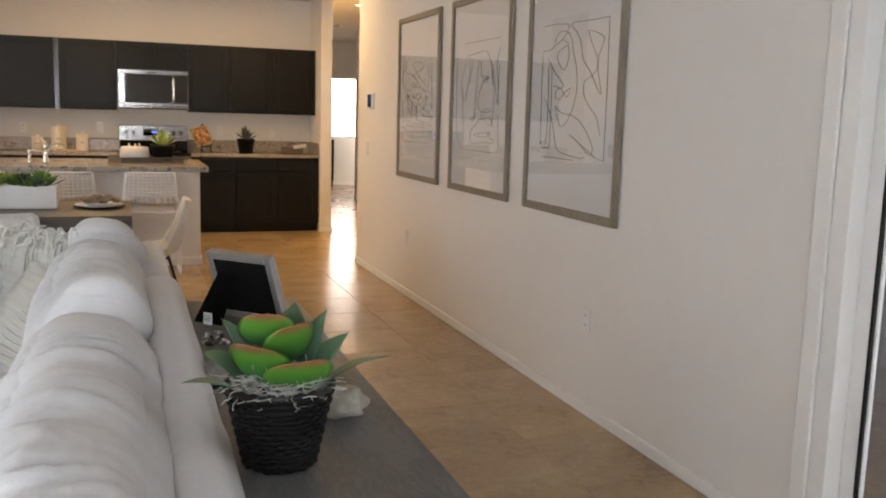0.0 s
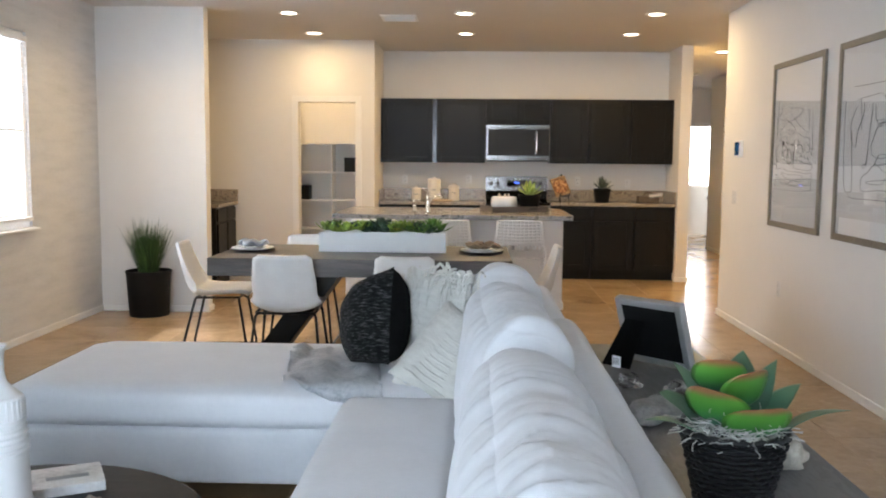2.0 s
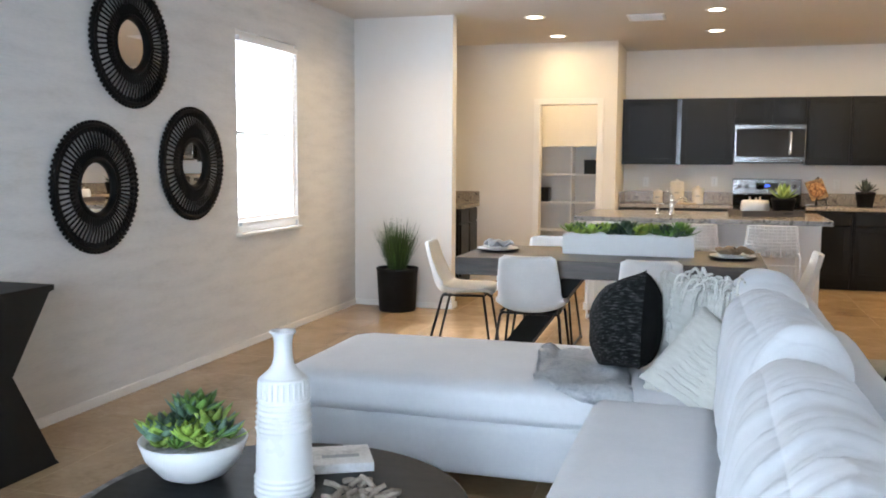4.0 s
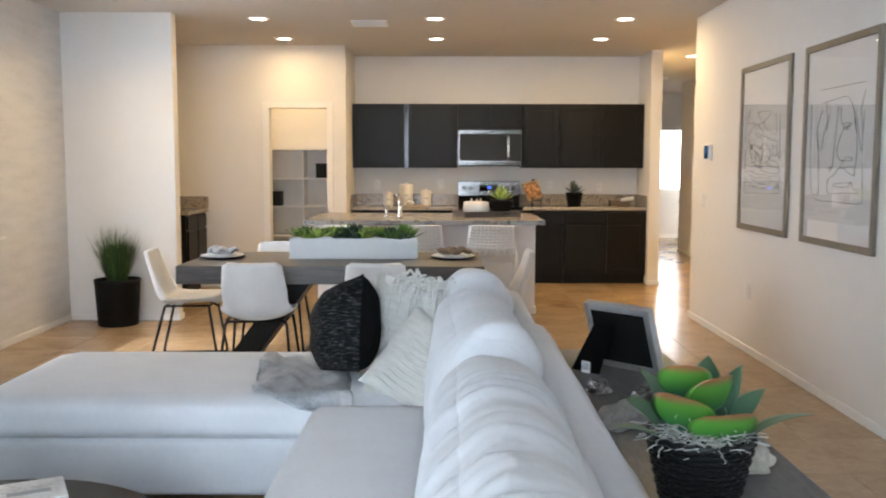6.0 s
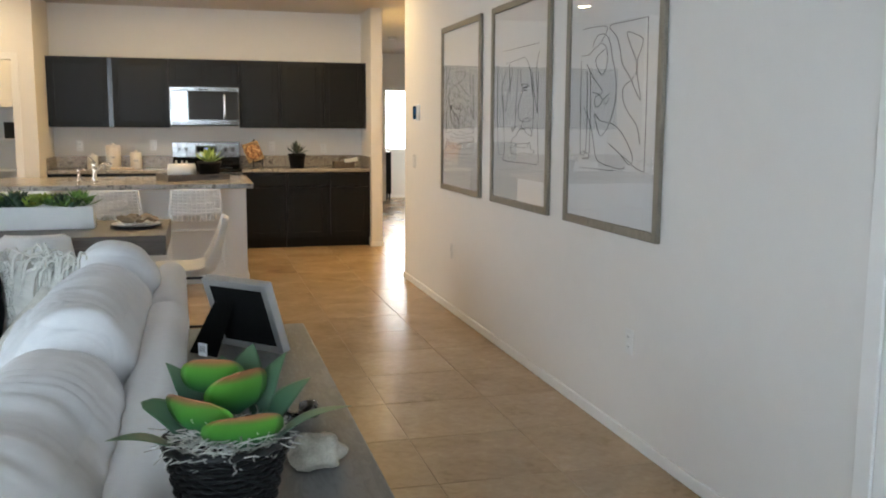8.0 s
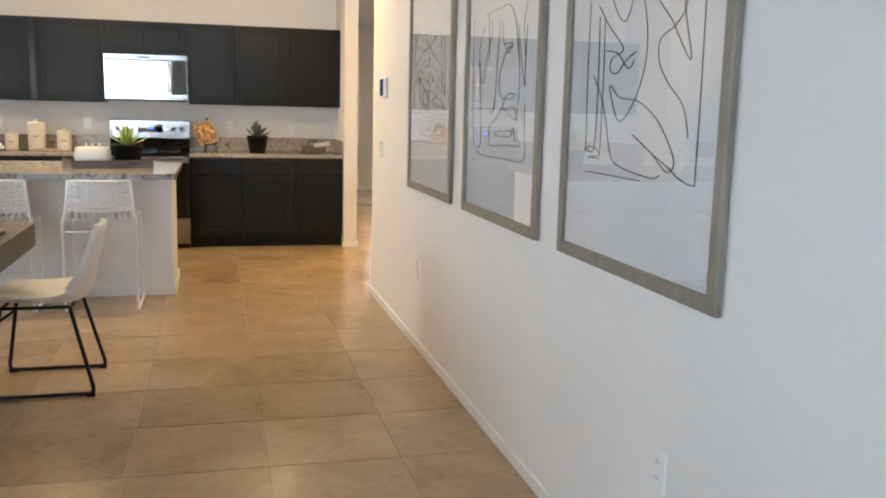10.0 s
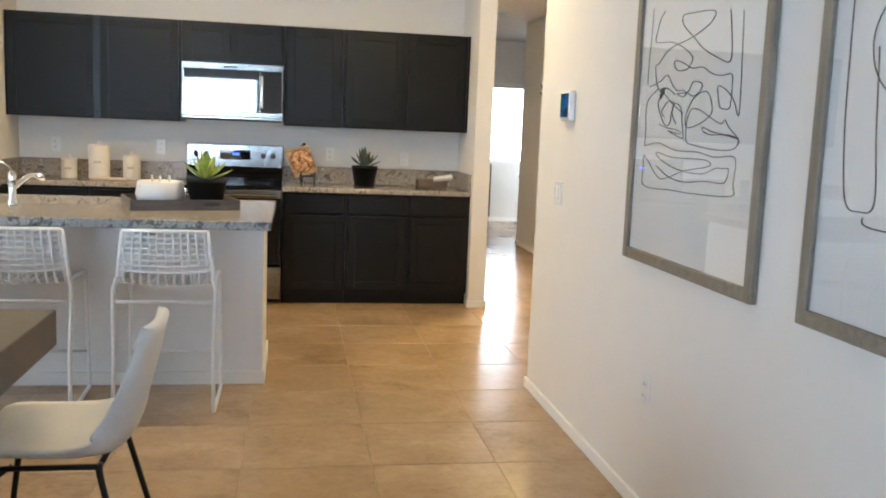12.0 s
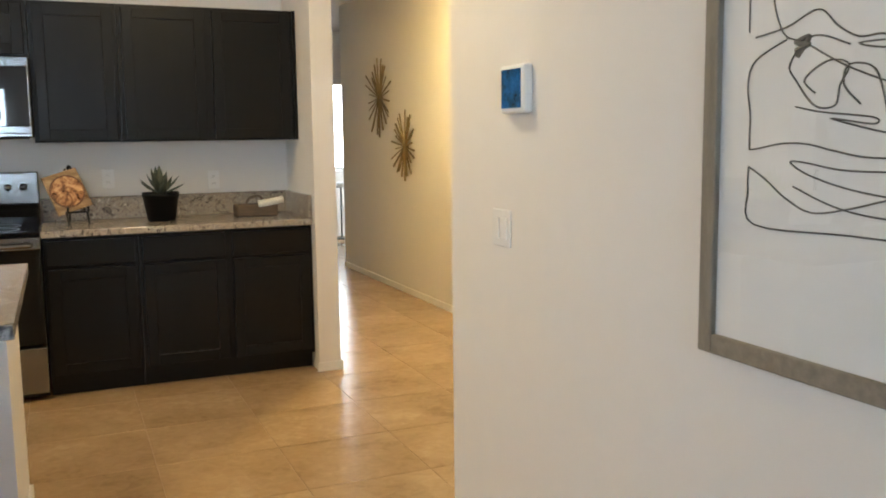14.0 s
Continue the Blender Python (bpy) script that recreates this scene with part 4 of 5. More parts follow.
def fringe(pl, name, label, n, place, length, r):
    """Yarn strands that start at place() and droop."""
    b = bmesh.new()
    for k in range(n):
        a = place()
        d = Vector((rng.uniform(-1, 1), rng.uniform(-1, 0.2), rng.uniform(-0.9, 0.35))).normalized() * rng.uniform(*length)
        tube(smooth_path([a, a + d * 0.4 + Vector((0, -0.006, 0.008)), a + d * 0.75 - Vector((0, 0, length[1] * 0.25)), a + d * 0.85 - Vector((0, 0, length[1] * 0.75))], 2), r, 4, bm=b)
    tagged(part(name, b, M_CREAM, pl, label), kind="stuff")


fringe(p2, "tassels", "thick cream yarn tassels", 150, lambda: Vector((rng.uniform(-0.06, 0.215), rng.uniform(-0.05, 0.03), rng.uniform(0.35, 0.45))), (0.04, 0.09), 0.006)
fringe(p2, "fringe", "cream yarn fringe", 190, lambda: Vector((rng.uniform(-0.225, -0.19), rng.uniform(-0.03, 0.02), rng.uniform(0.0, 0.42))), (0.012, 0.04), 0.0032)
fringe(p2, "tufting", "raised cream yarn loops", 260, lambda: Vector((rng.uniform(-0.19, -0.09), -0.055 - 0.03 * rng.random(), rng.uniform(0.05, 0.40))), (0.010, 0.022), 0.0034)
fringe(p3, "edge_fringe", "short cream edge fringe", 120, lambda: Vector((rng.uniform(-0.17, 0.17), 0, rng.uniform(-0.004, 0.006))), (0.008, 0.02), 0.0022)
for k in range(9):
    z = 0.05 + k * 0.026
    w = 0.15 - 0.004 * k
    part("rib", tube(smooth_path([(-w, -0.018, z), (-w * 0.5, -0.066, z + 0.004), (0, -0.082, z - 0.003), (w * 0.5, -0.064, z + 0.003), (w, -0.018, z)], 4), 0.0036, 6), M_CREAM, p3, smooth=True)

# throw blanket over the chaise corner
M_THROW = surface("grey_throw", [(0.36, (0.50, 0.52, 0.55)), (0.46, (0.72, 0.73, 0.75)), (0.58, (0.87, 0.87, 0.88))], 7, 0.95, bump=0.2, bump_scale=200, detail=8)
tw = thing("throw_blanket", "grey and white marbled throw folded over the chaise edge", "blanket")
b = bmesh.new()
n = 26
vs = [[None] * (n + 1) for _ in range(n + 1)]
for i in range(n + 1):
    for j in range(n + 1):
        u, v = i / n, j / n
        x = -0.83 + 0.42 * u + 0.10 * v + 0.015 * noise.noise(Vector((u * 4, v * 4, 3)))
        y = 4.16 - 0.80 * v * (0.85 + 0.15 * u) - 0.05 * u
        z = 0.498 + 0.026 * abs(noise.noise(Vector((u * 4, v * 5, 0)))) + 0.010 * math.sin(u * 13 + v * 6 + 3 * noise.noise(Vector((u * 2, v * 3, 5))))
        over = max(0.0, 3.455 - y)
        if over > 0:
            y, z = 3.455 - 0.055 * min(1, over / 0.055), z - over * 0.9
        vs[i][j] = b.verts.new((x, y, z))
for i in range(n):
    for j in range(n):
        b.faces.new((vs[i][j], vs[i + 1][j], vs[i + 1][j + 1], vs[i][j + 1]))
r = bmesh.ops.solidify(b, geom=b.faces[:], thickness=0.006)
part("cloth", b, M_THROW, tw, smooth=True)

# rug and coffee table
M_RUG = surface("grey_rug_pile", [(0.3, g(0.10)), (0.5, g(0.22)), (0.7, g(0.42))], 25, 0.98, bump=0.9, bump_scale=160, bump_dist=0.01)
rug = thing("area_rug", "mottled grey shaggy area rug under the coffee table", "rug")
def shag(p):
    return Vector((0, 0, 0.006 * noise.noise(p * 40))) if p.z > 0 else Vector()
bb = rbox(1.15, 1.55, 0.009, 0.008, 40, 0, shag)
bb.transform(pose(-1.35, 1.75, 0.009))
part("pile", bb, M_RUG, rug, smooth=True)
ct = thing("coffee_table", "round dark wood coffee table", "table", pose(-1.22, 2.16, 0.017))
part("tabletop", lathe([(0.0, 0.40), (0.545, 0.40), (0.555, 0.395), (0.555, 0.36), (0.545, 0.355), (0.0, 0.355)], 64), M_DARKW, ct)
part("pedestal", lathe([(0.30, 0.0), (0.30, 0.02), (0.16, 0.12), (0.14, 0.22), (0.26, 0.355)], 40), M_DARKW, ct, smooth=True)
TZ = 0.4175
vz = thing("vase", "tall white ribbed ceramic bottle vase on the coffee table", "vase", pose(-1.225, 2.22, TZ))
pr = [(0.0, 0.0), (0.080, 0.0), (0.084, 0.008)]
for k in range(84):
    z = 0.012 + k * 0.004
    ridge = 0.005 * (1 - abs(math.sin(z * math.pi / 0.016))) if (0.015 < z < 0.07 or 0.195 < z < 0.29) else 0.0
    pr.append((0.084 - 0.014 * (z / 0.35) ** 1.5 + ridge, z))
part("body", lathe(pr + [(0.071, 0.350), (0.066, 0.356), (0.060, 0.358)], 56), M_CERAM, vz, smooth=True)
part("neck", lathe([(0.062, 0.357), (0.058, 0.363), (0.045, 0.374), (0.032, 0.392), (0.027, 0.415), (0.026, 0.455), (0.029, 0.475), (0.038, 0.485), (0.037, 0.491), (0.031, 0.487), (0.021, 0.455), (0.0, 0.44)], 40), M_CERAM, vz, smooth=True)
for k in range(28):
    a = k * math.pi / 14
    part("flute", tube([(0.0735 * math.cos(a), 0.0735 * math.sin(a), 0.298), (0.0705 * math.cos(a), 0.0705 * math.sin(a), 0.348)], 0.0034, 5), M_CERAM, vz)
bw = thing("succulent_bowl", "white ceramic bowl of mixed green succulents on the coffee table", "plant bowl", pose(-1.56, 2.27, TZ))
part("bowl", lathe([(0.0, 0.0), (0.06, 0.0), (0.10, 0.018), (0.145, 0.07), (0.165, 0.125), (0.159, 0.128), (0.138, 0.075), (0.0, 0.03)], 48), M_CERAM, bw, smooth=True)
part("gravel", lathe([(0.0, 0.108), (0.10, 0.106), (0.152, 0.102)], 32), surface("white_gravel", [(0.35, g(0.35)), (0.65, g(0.8))], 60, 0.8, bump=1.0, bump_scale=90, bump_dist=0.01), bw)
rng = random.Random(5)
for k in range(26):
    b = bmesh.new()
    a, rr = rng.random() * 6.28, 0.13 * math.sqrt(rng.random())
    rr *= 0.88
    h = 0.112 + 0.09 * (1 - rr / 0.13)
    rosette(b, (rr * math.cos(a), rr * math.sin(a), h), rng.uniform(0.07, 0.125), rng.choice((12, 16, 22)), rng, rng.uniform(0.4, 2.2), rng.choice((0.22, 0.38, 0.5)))
    part("succulent", b, rng.choice((M_LEAF, M_LIME, M_LEAF, M_LIME, M_BLUEG, M_LEAFD)), bw, smooth=True)
bk = thing("book", "thick pale hardcover book lying on the coffee table", "book", pose(-1.19, 2.52, TZ, 0, 0, 28))
part("pages", boxed(-0.105, 0.105, -0.085, 0.085, 0.003, 0.025), surface("paper_edges", [(0.3, g(0.6, 0.05)), (0.7, g(0.75, 0.05))], 40, 0.8, stretch=(1, 1, 20)), bk)
M_COVER = surface("book_cover", [(0.35, (0.40, 0.38, 0.37)), (0.5, (0.62, 0.60, 0.58)), (0.65, (0.74, 0.73, 0.72))], 7, 0.35, bump=0)
part("cover", boxed(-0.11, 0.11, -0.09, 0.09, 0.025, 0.029, 0.001), M_COVER, bk)
part("cover", boxed(-0.11, 0.11, -0.09, 0.09, 0.0, 0.003, 0.001), M_COVER, bk)
part("spine", boxed(-0.11, 0.11, -0.094, -0.09, 0.0, 0.029, 0.001), M_COVER, bk)
part("title_bar", boxed(-0.05, 0.07, -0.03, 0.0, 0.029, 0.0294), M_NAPG, bk)
M_DRIFT = surface("driftwood", [(0.3, (0.16, 0.12, 0.09)), (0.7, (0.40, 0.34, 0.28))], 18, 0.9, bump=0.5)
dw = thing("driftwood_cluster", "pale driftwood cluster ornament beside the vase", "ornament", pose(-0.98, 2.20, TZ))
for k in range(46):
    a, rr, z = rng.random() * 6.28, 0.105 * math.sqrt(rng.random()), 0.012 + 0.035 * rng.random()
    c = Vector((rr * math.cos(a), rr * math.sin(a), z))
    d = Vector((rng.uniform(-1, 1), rng.uniform(-1, 1), rng.uniform(-0.15, 0.45))).normalized() * 0.03
    part("twig", tube([c - d, c + Vector((0, 0, 0.006)), c + d], 0.0085, 6), M_DRIFT, dw, smooth=True)

# black hourglass console by the window wall
hc = thing("hourglass_console", "black faceted hourglass console against the wall", "console table", pose(-3.10, 2.62, 0))
b = bmesh.new()
rows = []
for hw, z in ((0.62, 0.0), (0.60, 0.02), (0.36, 0.46), (0.60, 0.80), (0.63, 0.805), (0.63, 0.83)):
    rows.append([b.verts.new((sx * 0.20, sy * hw, z)) for sx, sy in ((-1, -1), (1, -1), (1, 1), (-1, 1))])
for a, c in zip(rows, rows[1:]):
    for k in range(4):
        b.faces.new((a[k], a[(k + 1) % 4], c[(k + 1) % 4], c[k]))
b.faces.new(rows[0]); b.faces.new(rows[-1])
part("body", b, M_DARKW, hc)

# round wall mirrors
def wall_mirror(m):
    o = thing("round_mirror", "round wall mirror in a wide openwork black ribbed frame", "mirror", m, "round mirrors on the wallpaper wall")
    part("glass", lathe([(0.0, 0.012), (0.148, 0.012)], 48), M_MIRROR, o, "silver mirror glass")
    part("inner_ring", lathe([(0.14, 0.0), (0.142, 0.03), (0.155, 0.04), (0.17, 0.03), (0.17, 0.0)], 48), M_BLACKP, o, smooth=True)
    part("frame_disc", lathe([(0.16, 0.004), (0.165, 0.022), (0.205, 0.026), (0.210, 0.022), (0.210, 0.004), (0.16, 0.004)], 64), M_BLACKP, o, smooth=True)
    part("frame_disc", lathe([(0.312, 0.004), (0.312, 0.024), (0.345, 0.020), (0.350, 0.0), (0.312, 0.004)], 64), M_BLACKP, o, smooth=True)
    part("outer_ring", tube([(0.348 * math.cos(a), 0.348 * math.sin(a), 0.018) for a in (k * math.pi / 32 for k in range(64))], 0.012, 8, True), M_BLACKP, o, smooth=True)
    for k in range(64):
        a = k * math.pi / 32
        b = tube([(0.175 * math.cos(a), 0.175 * math.sin(a), 0.030), (0.25 * math.cos(a), 0.25 * math.sin(a), 0.042), (0.335 * math.cos(a), 0.335 * math.sin(a), 0.026)], 0.0068, 5)
        part("rib", b, M_BLACKP, o)
    for k in range(72):
        a = k * math.pi / 36
        part("knob", boxed(-0.008, 0.010, -0.009, 0.009, -0.008, 0.008, 0.003, 1), M_BLACKP, o).matrix_local = Matrix.Translation((0.364 * math.cos(a), 0.364 * math.sin(a), 0.016)) @ pose(0, 0, 0, 0, 0, math.degrees(a))
    return o


ROT = pose(0, 0, 0, 0, 90, 0)
m1 = wall_mirror(pose(LX, 4.48, 2.07) @ ROT)
for y, z, r in ((4.13, 1.24, 11), (5.10, 1.37, 23)):
    copy_thing(m1, pose(LX, y, z) @ ROT @ pose(0, 0, 0, 0, 0, r))


# ---- pictures on the east wall ----
def stroke(parent, pts, r=0.0018, closed=False, sharp=False):
    """A drawn ink line on the art paper; u from the far edge, v from the bottom, as shares of the sheet."""
    q = [(-0.5 * AW + u * AW, -0.0108, -0.5 * AH + v * AH) for u, v in pts]
    q = q if sharp else smooth_path(q, 5, closed)
    part("ink_line", tube(q, r, 5), M_INK, parent)


PW, PH = 0.985, 1.215
AW, AH = PW - 0.09, PH - 0.09


def picture(y, z, label):
    p = thing("framed_picture", label, "picture", pose(RX, y, z, 0, 0, -90), "framed line drawings")
    w, h, f = PW / 2, PH / 2, 0.042
    for a, b, c, d, mt in ((-w, -w + f, -h, h, M_FRAMEV), (w - f, w, -h, h, M_FRAMEV), (-w + f, w - f, h - f, h, M_FRAME), (-w + f, w - f, -h, -h + f, M_FRAME)):
        part("frame_bar", boxed(a, b, -0.024, -0.002, c, d, 0.004), mt, p)
    sheet = part("art_sheet", boxed(-w + f - 0.004, w - f + 0.004, -0.010, -0.005, -h + f - 0.004, h - f + 0.004), M_ARTP, p, "pale grey paper")
    gl = part("glazing", boxed(-w + f - 0.003, w - f + 0.003, -0.018, -0.0155, -h + f - 0.003, h - f + 0.003), M_GLASS, p, "reflective picture glass")
    gl.visible_shadow = False
    return p


pa = picture(6.372, 1.533, "framed abstract looping line drawing with grey wood frame")
stroke(pa, [(0.09, 0.31), (0.09, 0.27), (0.11, 0.21), (0.37, 0.21), (0.56, 0.21), (0.85, 0.22), (0.86, 0.25), (0.86, 0.32), (0.75, 0.32), (0.69, 0.32), (0.58, 0.33), (0.41, 0.33), (0.32, 0.34), (0.25, 0.35), (0.18, 0.35), (0.1, 0.34), (0.09, 0.35), (0.09, 0.4), (0.08, 0.45), (0.1, 0.49), (0.19, 0.52)])
stroke(pa, [(0.09, 0.31), (0.14, 0.29), (0.2, 0.26), (0.27, 0.24), (0.36, 0.25), (0.46, 0.27), (0.55, 0.28), (0.66, 0.29), (0.69, 0.3), (0.64, 0.31), (0.51, 0.31), (0.35, 0.31), (0.25, 0.32), (0.21, 0.32), (0.26, 0.3), (0.37, 0.28), (0.5, 0.27), (0.63, 0.27), (0.73, 0.29), (0.77, 0.29), (0.82, 0.29), (0.81, 0.26), (0.77, 0.25), (0.65, 0.25), (0.48, 0.24), (0.34, 0.25), (0.22, 0.28)])
stroke(pa, [(0.47, 0.4), (0.46, 0.43), (0.51, 0.48), (0.59, 0.5), (0.64, 0.49), (0.67, 0.45), (0.65, 0.43), (0.58, 0.41), (0.51, 0.4), (0.47, 0.4)])
stroke(pa, [(0.47, 0.41), (0.5, 0.45), (0.57, 0.45), (0.65, 0.43), (0.74, 0.41), (0.77, 0.42), (0.8, 0.4), (0.87, 0.37), (0.86, 0.35), (0.81, 0.34), (0.68, 0.34), (0.54, 0.35), (0.48, 0.36), (0.47, 0.41)])
stroke(pa, [(0.87, 0.37), (0.77, 0.38), (0.67, 0.39), (0.61, 0.4), (0.61, 0.39), (0.67, 0.38), (0.8, 0.38), (0.87, 0.37)])
stroke(pa, [(0.1, 0.53), (0.19, 0.54), (0.27, 0.56), (0.32, 0.53), (0.37, 0.51), (0.42, 0.51), (0.45, 0.5), (0.43, 0.49), (0.37, 0.5), (0.45, 0.5), (0.51, 0.49), (0.56, 0.5), (0.58, 0.52), (0.54, 0.53), (0.5, 0.53), (0.48, 0.51), (0.45, 0.5)])
stroke(pa, [(0.75, 0.71), (0.78, 0.58), (0.68, 0.59), (0.57, 0.62), (0.48, 0.66), (0.39, 0.7), (0.38, 0.73), (0.46, 0.73), (0.63, 0.72), (0.61, 0.69), (0.47, 0.66), (0.28, 0.64), (0.18, 0.6), (0.15, 0.59), (0.18, 0.53), (0.24, 0.51), (0.34, 0.47), (0.44, 0.44)])
stroke(pa, [(0.21, 0.76), (0.17, 0.74), (0.15, 0.71), (0.14, 0.67), (0.28, 0.66), (0.38, 0.64), (0.47, 0.61), (0.48, 0.59), (0.44, 0.57), (0.36, 0.57), (0.33, 0.59), (0.34, 0.6), (0.41, 0.59), (0.49, 0.57), (0.57, 0.57), (0.64, 0.55), (0.71, 0.54), (0.79, 0.54), (0.8, 0.51), (0.8, 0.47), (0.79, 0.45), (0.75, 0.45), (0.72, 0.46), (0.7, 0.51), (0.76, 0.5), (0.82, 0.47), (0.86, 0.43), (0.86, 0.51), (0.85, 0.6), (0.84, 0.7)])
stroke(pa, [(0.08, 0.54), (0.08, 0.62), (0.09, 0.71), (0.09, 0.78)])
stroke(pa, [(0.35, 0.5), (0.26, 0.52), (0.2, 0.48), (0.22, 0.45), (0.27, 0.41), (0.32, 0.41), (0.33, 0.44), (0.35, 0.47), (0.31, 0.48), (0.27, 0.47), (0.24, 0.45), (0.27, 0.43)])
stroke(pa, [(0.22, 0.41), (0.29, 0.4), (0.41, 0.39), (0.41, 0.38), (0.31, 0.39), (0.42, 0.37), (0.45, 0.37), (0.44, 0.4), (0.41, 0.46), (0.35, 0.47), (0.34, 0.44), (0.38, 0.41)])
stroke(pa, [(0.215, 0.50), (0.25, 0.508), (0.215, 0.512), (0.25, 0.52), (0.22, 0.49)], 0.005)

pb2 = picture(5.158, 1.533, "framed abstract flowing line drawing with grey wood frame")
stroke(pb2, [(0.07, 0.72), (0.07, 0.59), (0.08, 0.39), (0.11, 0.25), (0.17, 0.23), (0.23, 0.25), (0.21, 0.39), (0.19, 0.56)])
stroke(pb2, [(0.19, 0.22), (0.23, 0.2), (0.58, 0.2), (0.81, 0.2), (0.87, 0.22), (0.86, 0.29), (0.85, 0.4)])
stroke(pb2, [(0.25, 0.68), (0.17, 0.6), (0.18, 0.52), (0.25, 0.47), (0.28, 0.55), (0.36, 0.64), (0.36, 0.7)])
stroke(pb2, [(0.53, 0.68), (0.54, 0.61), (0.58, 0.58), (0.53, 0.53), (0.49, 0.47), (0.53, 0.42), (0.65, 0.41), (0.72, 0.42), (0.67, 0.43), (0.6, 0.42), (0.56, 0.39), (0.56, 0.37), (0.64, 0.38), (0.71, 0.38), (0.76, 0.34), (0.67, 0.35), (0.56, 0.38), (0.46, 0.34), (0.37, 0.31), (0.37, 0.25), (0.44, 0.24), (0.61, 0.25), (0.78, 0.25), (0.79, 0.27), (0.74, 0.27), (0.71, 0.31), (0.66, 0.28), (0.48, 0.28), (0.45, 0.29), (0.6, 0.3), (0.7, 0.3)])
stroke(pb2, [(0.45, 0.39), (0.39, 0.36), (0.37, 0.38), (0.43, 0.39), (0.46, 0.54), (0.49, 0.69)])
stroke(pb2, [(0.71, 0.67), (0.74, 0.58), (0.77, 0.52), (0.77, 0.42), (0.74, 0.34)])
stroke(pb2, [(0.74, 0.66), (0.78, 0.56), (0.84, 0.45), (0.84, 0.53), (0.85, 0.63), (0.85, 0.65)])
stroke(pb2, [(0.54, 0.6), (0.67, 0.6), (0.58, 0.58), (0.68, 0.59), (0.6, 0.57), (0.66, 0.57)])
stroke(pb2, [(0.2, 0.79), (0.52, 0.79), (0.86, 0.79)])
stroke(pb2, [(0.25, 0.72), (0.47, 0.73), (0.62, 0.73), (0.71, 0.66), (0.76, 0.55)])
stroke(pb2, [(0.86, 0.75), (0.81, 0.66), (0.84, 0.54)])
stroke(pb2, [(0.31, 0.72), (0.34, 0.56)])


pc = picture(3.952, 1.533, "framed abstract curving line drawing with grey wood frame")
stroke(pc, [(0.15, 0.8), (0.3, 0.8), (0.44, 0.79), (0.44, 0.77), (0.38, 0.73), (0.3, 0.71), (0.23, 0.69), (0.14, 0.69)])
stroke(pc, [(0.28, 0.72), (0.33, 0.76), (0.43, 0.76), (0.49, 0.72), (0.51, 0.67), (0.55, 0.61), (0.57, 0.53), (0.55, 0.46), (0.49, 0.39), (0.4, 0.35), (0.33, 0.42), (0.33, 0.44), (0.4, 0.41), (0.53, 0.4), (0.65, 0.36), (0.74, 0.3), (0.77, 0.26), (0.73, 0.24), (0.63, 0.28), (0.5, 0.32), (0.63, 0.28), (0.74, 0.25), (0.8, 0.23), (0.88, 0.22), (0.89, 0.25), (0.89, 0.49), (0.88, 0.79)])
stroke(pc, [(0.88, 0.79), (0.7, 0.79), (0.48, 0.79), (0.56, 0.74), (0.6, 0.69), (0.63, 0.63), (0.71, 0.58), (0.78, 0.52), (0.83, 0.49), (0.79, 0.58), (0.78, 0.63), (0.83, 0.69), (0.82, 0.72), (0.68, 0.75), (0.69, 0.72), (0.76, 0.65), (0.79, 0.61), (0.74, 0.57), (0.65, 0.54), (0.65, 0.49), (0.71, 0.44), (0.8, 0.39), (0.84, 0.32)])
stroke(pc, [(0.21, 0.65), (0.3, 0.59), (0.41, 0.53), (0.33, 0.51), (0.32, 0.48), (0.37, 0.47), (0.43, 0.5), (0.5, 0.52)])
stroke(pc, [(0.29, 0.53), (0.37, 0.52), (0.45, 0.48), (0.49, 0.5)])
stroke(pc, [(0.36, 0.73), (0.44, 0.71), (0.46, 0.65), (0.42, 0.6), (0.37, 0.61), (0.32, 0.66), (0.38, 0.69), (0.44, 0.7)])
stroke(pc, [(0.19, 0.47), (0.27, 0.4), (0.31, 0.34), (0.34, 0.28), (0.4, 0.24), (0.63, 0.22), (0.69, 0.23)])
stroke(pc, [(0.16, 0.21), (0.37, 0.21), (0.57, 0.21)])
stroke(pc, [(0.14, 0.67), (0.14, 0.52), (0.15, 0.29), (0.16, 0.27), (0.22, 0.28), (0.23, 0.44), (0.22, 0.62)])
stroke(pc, [(0.26, 0.62), (0.27, 0.47), (0.27, 0.27)])
stroke(pc, [(0.14, 0.27), (0.2, 0.28), (0.27, 0.26), (0.17, 0.25), (0.27, 0.25)])


# hallway starbursts
M_BRONZE = surface("bronze_metal", [(0.3, (0.16, 0.12, 0.06)), (0.7, (0.30, 0.24, 0.13))], 20, 0.45, metal=0.7, bump=0.2)
for y, z, r, seed in ((13.22, 1.74, 0.37, 1), (12.58, 1.30, 0.31, 2)):
    rg2 = random.Random(seed)
    s = thing("starburst_ornament", "bronze metal starburst wall ornament in the hallway", "wall ornament", pose(3.85, y, z, 0, -90, 0), "starburst ornaments")
    part("hub", lathe([(0.0, 0.05), (0.02, 0.045), (0.026, 0.03), (0.02, 0.0)], 16), M_BRONZE, s, smooth=True)
    for k in range(26):
        a, l = k * 2 * math.pi / 26 + rg2.uniform(-0.05, 0.05), r * rg2.uniform(0.72, 1.02)
        e = rg2.uniform(0.015, 0.06)
        part("ray", tube([(0.015 * math.cos(a), 0.015 * math.sin(a), 0.03), (l * math.cos(a), l * math.sin(a), e)], rg2.uniform(0.0055, 0.009), 5), M_BRONZE, s)
fs = thing("floor_stand", "thin black floor stand with a small white top", "stand", pose(4.57, 17.0, 0))
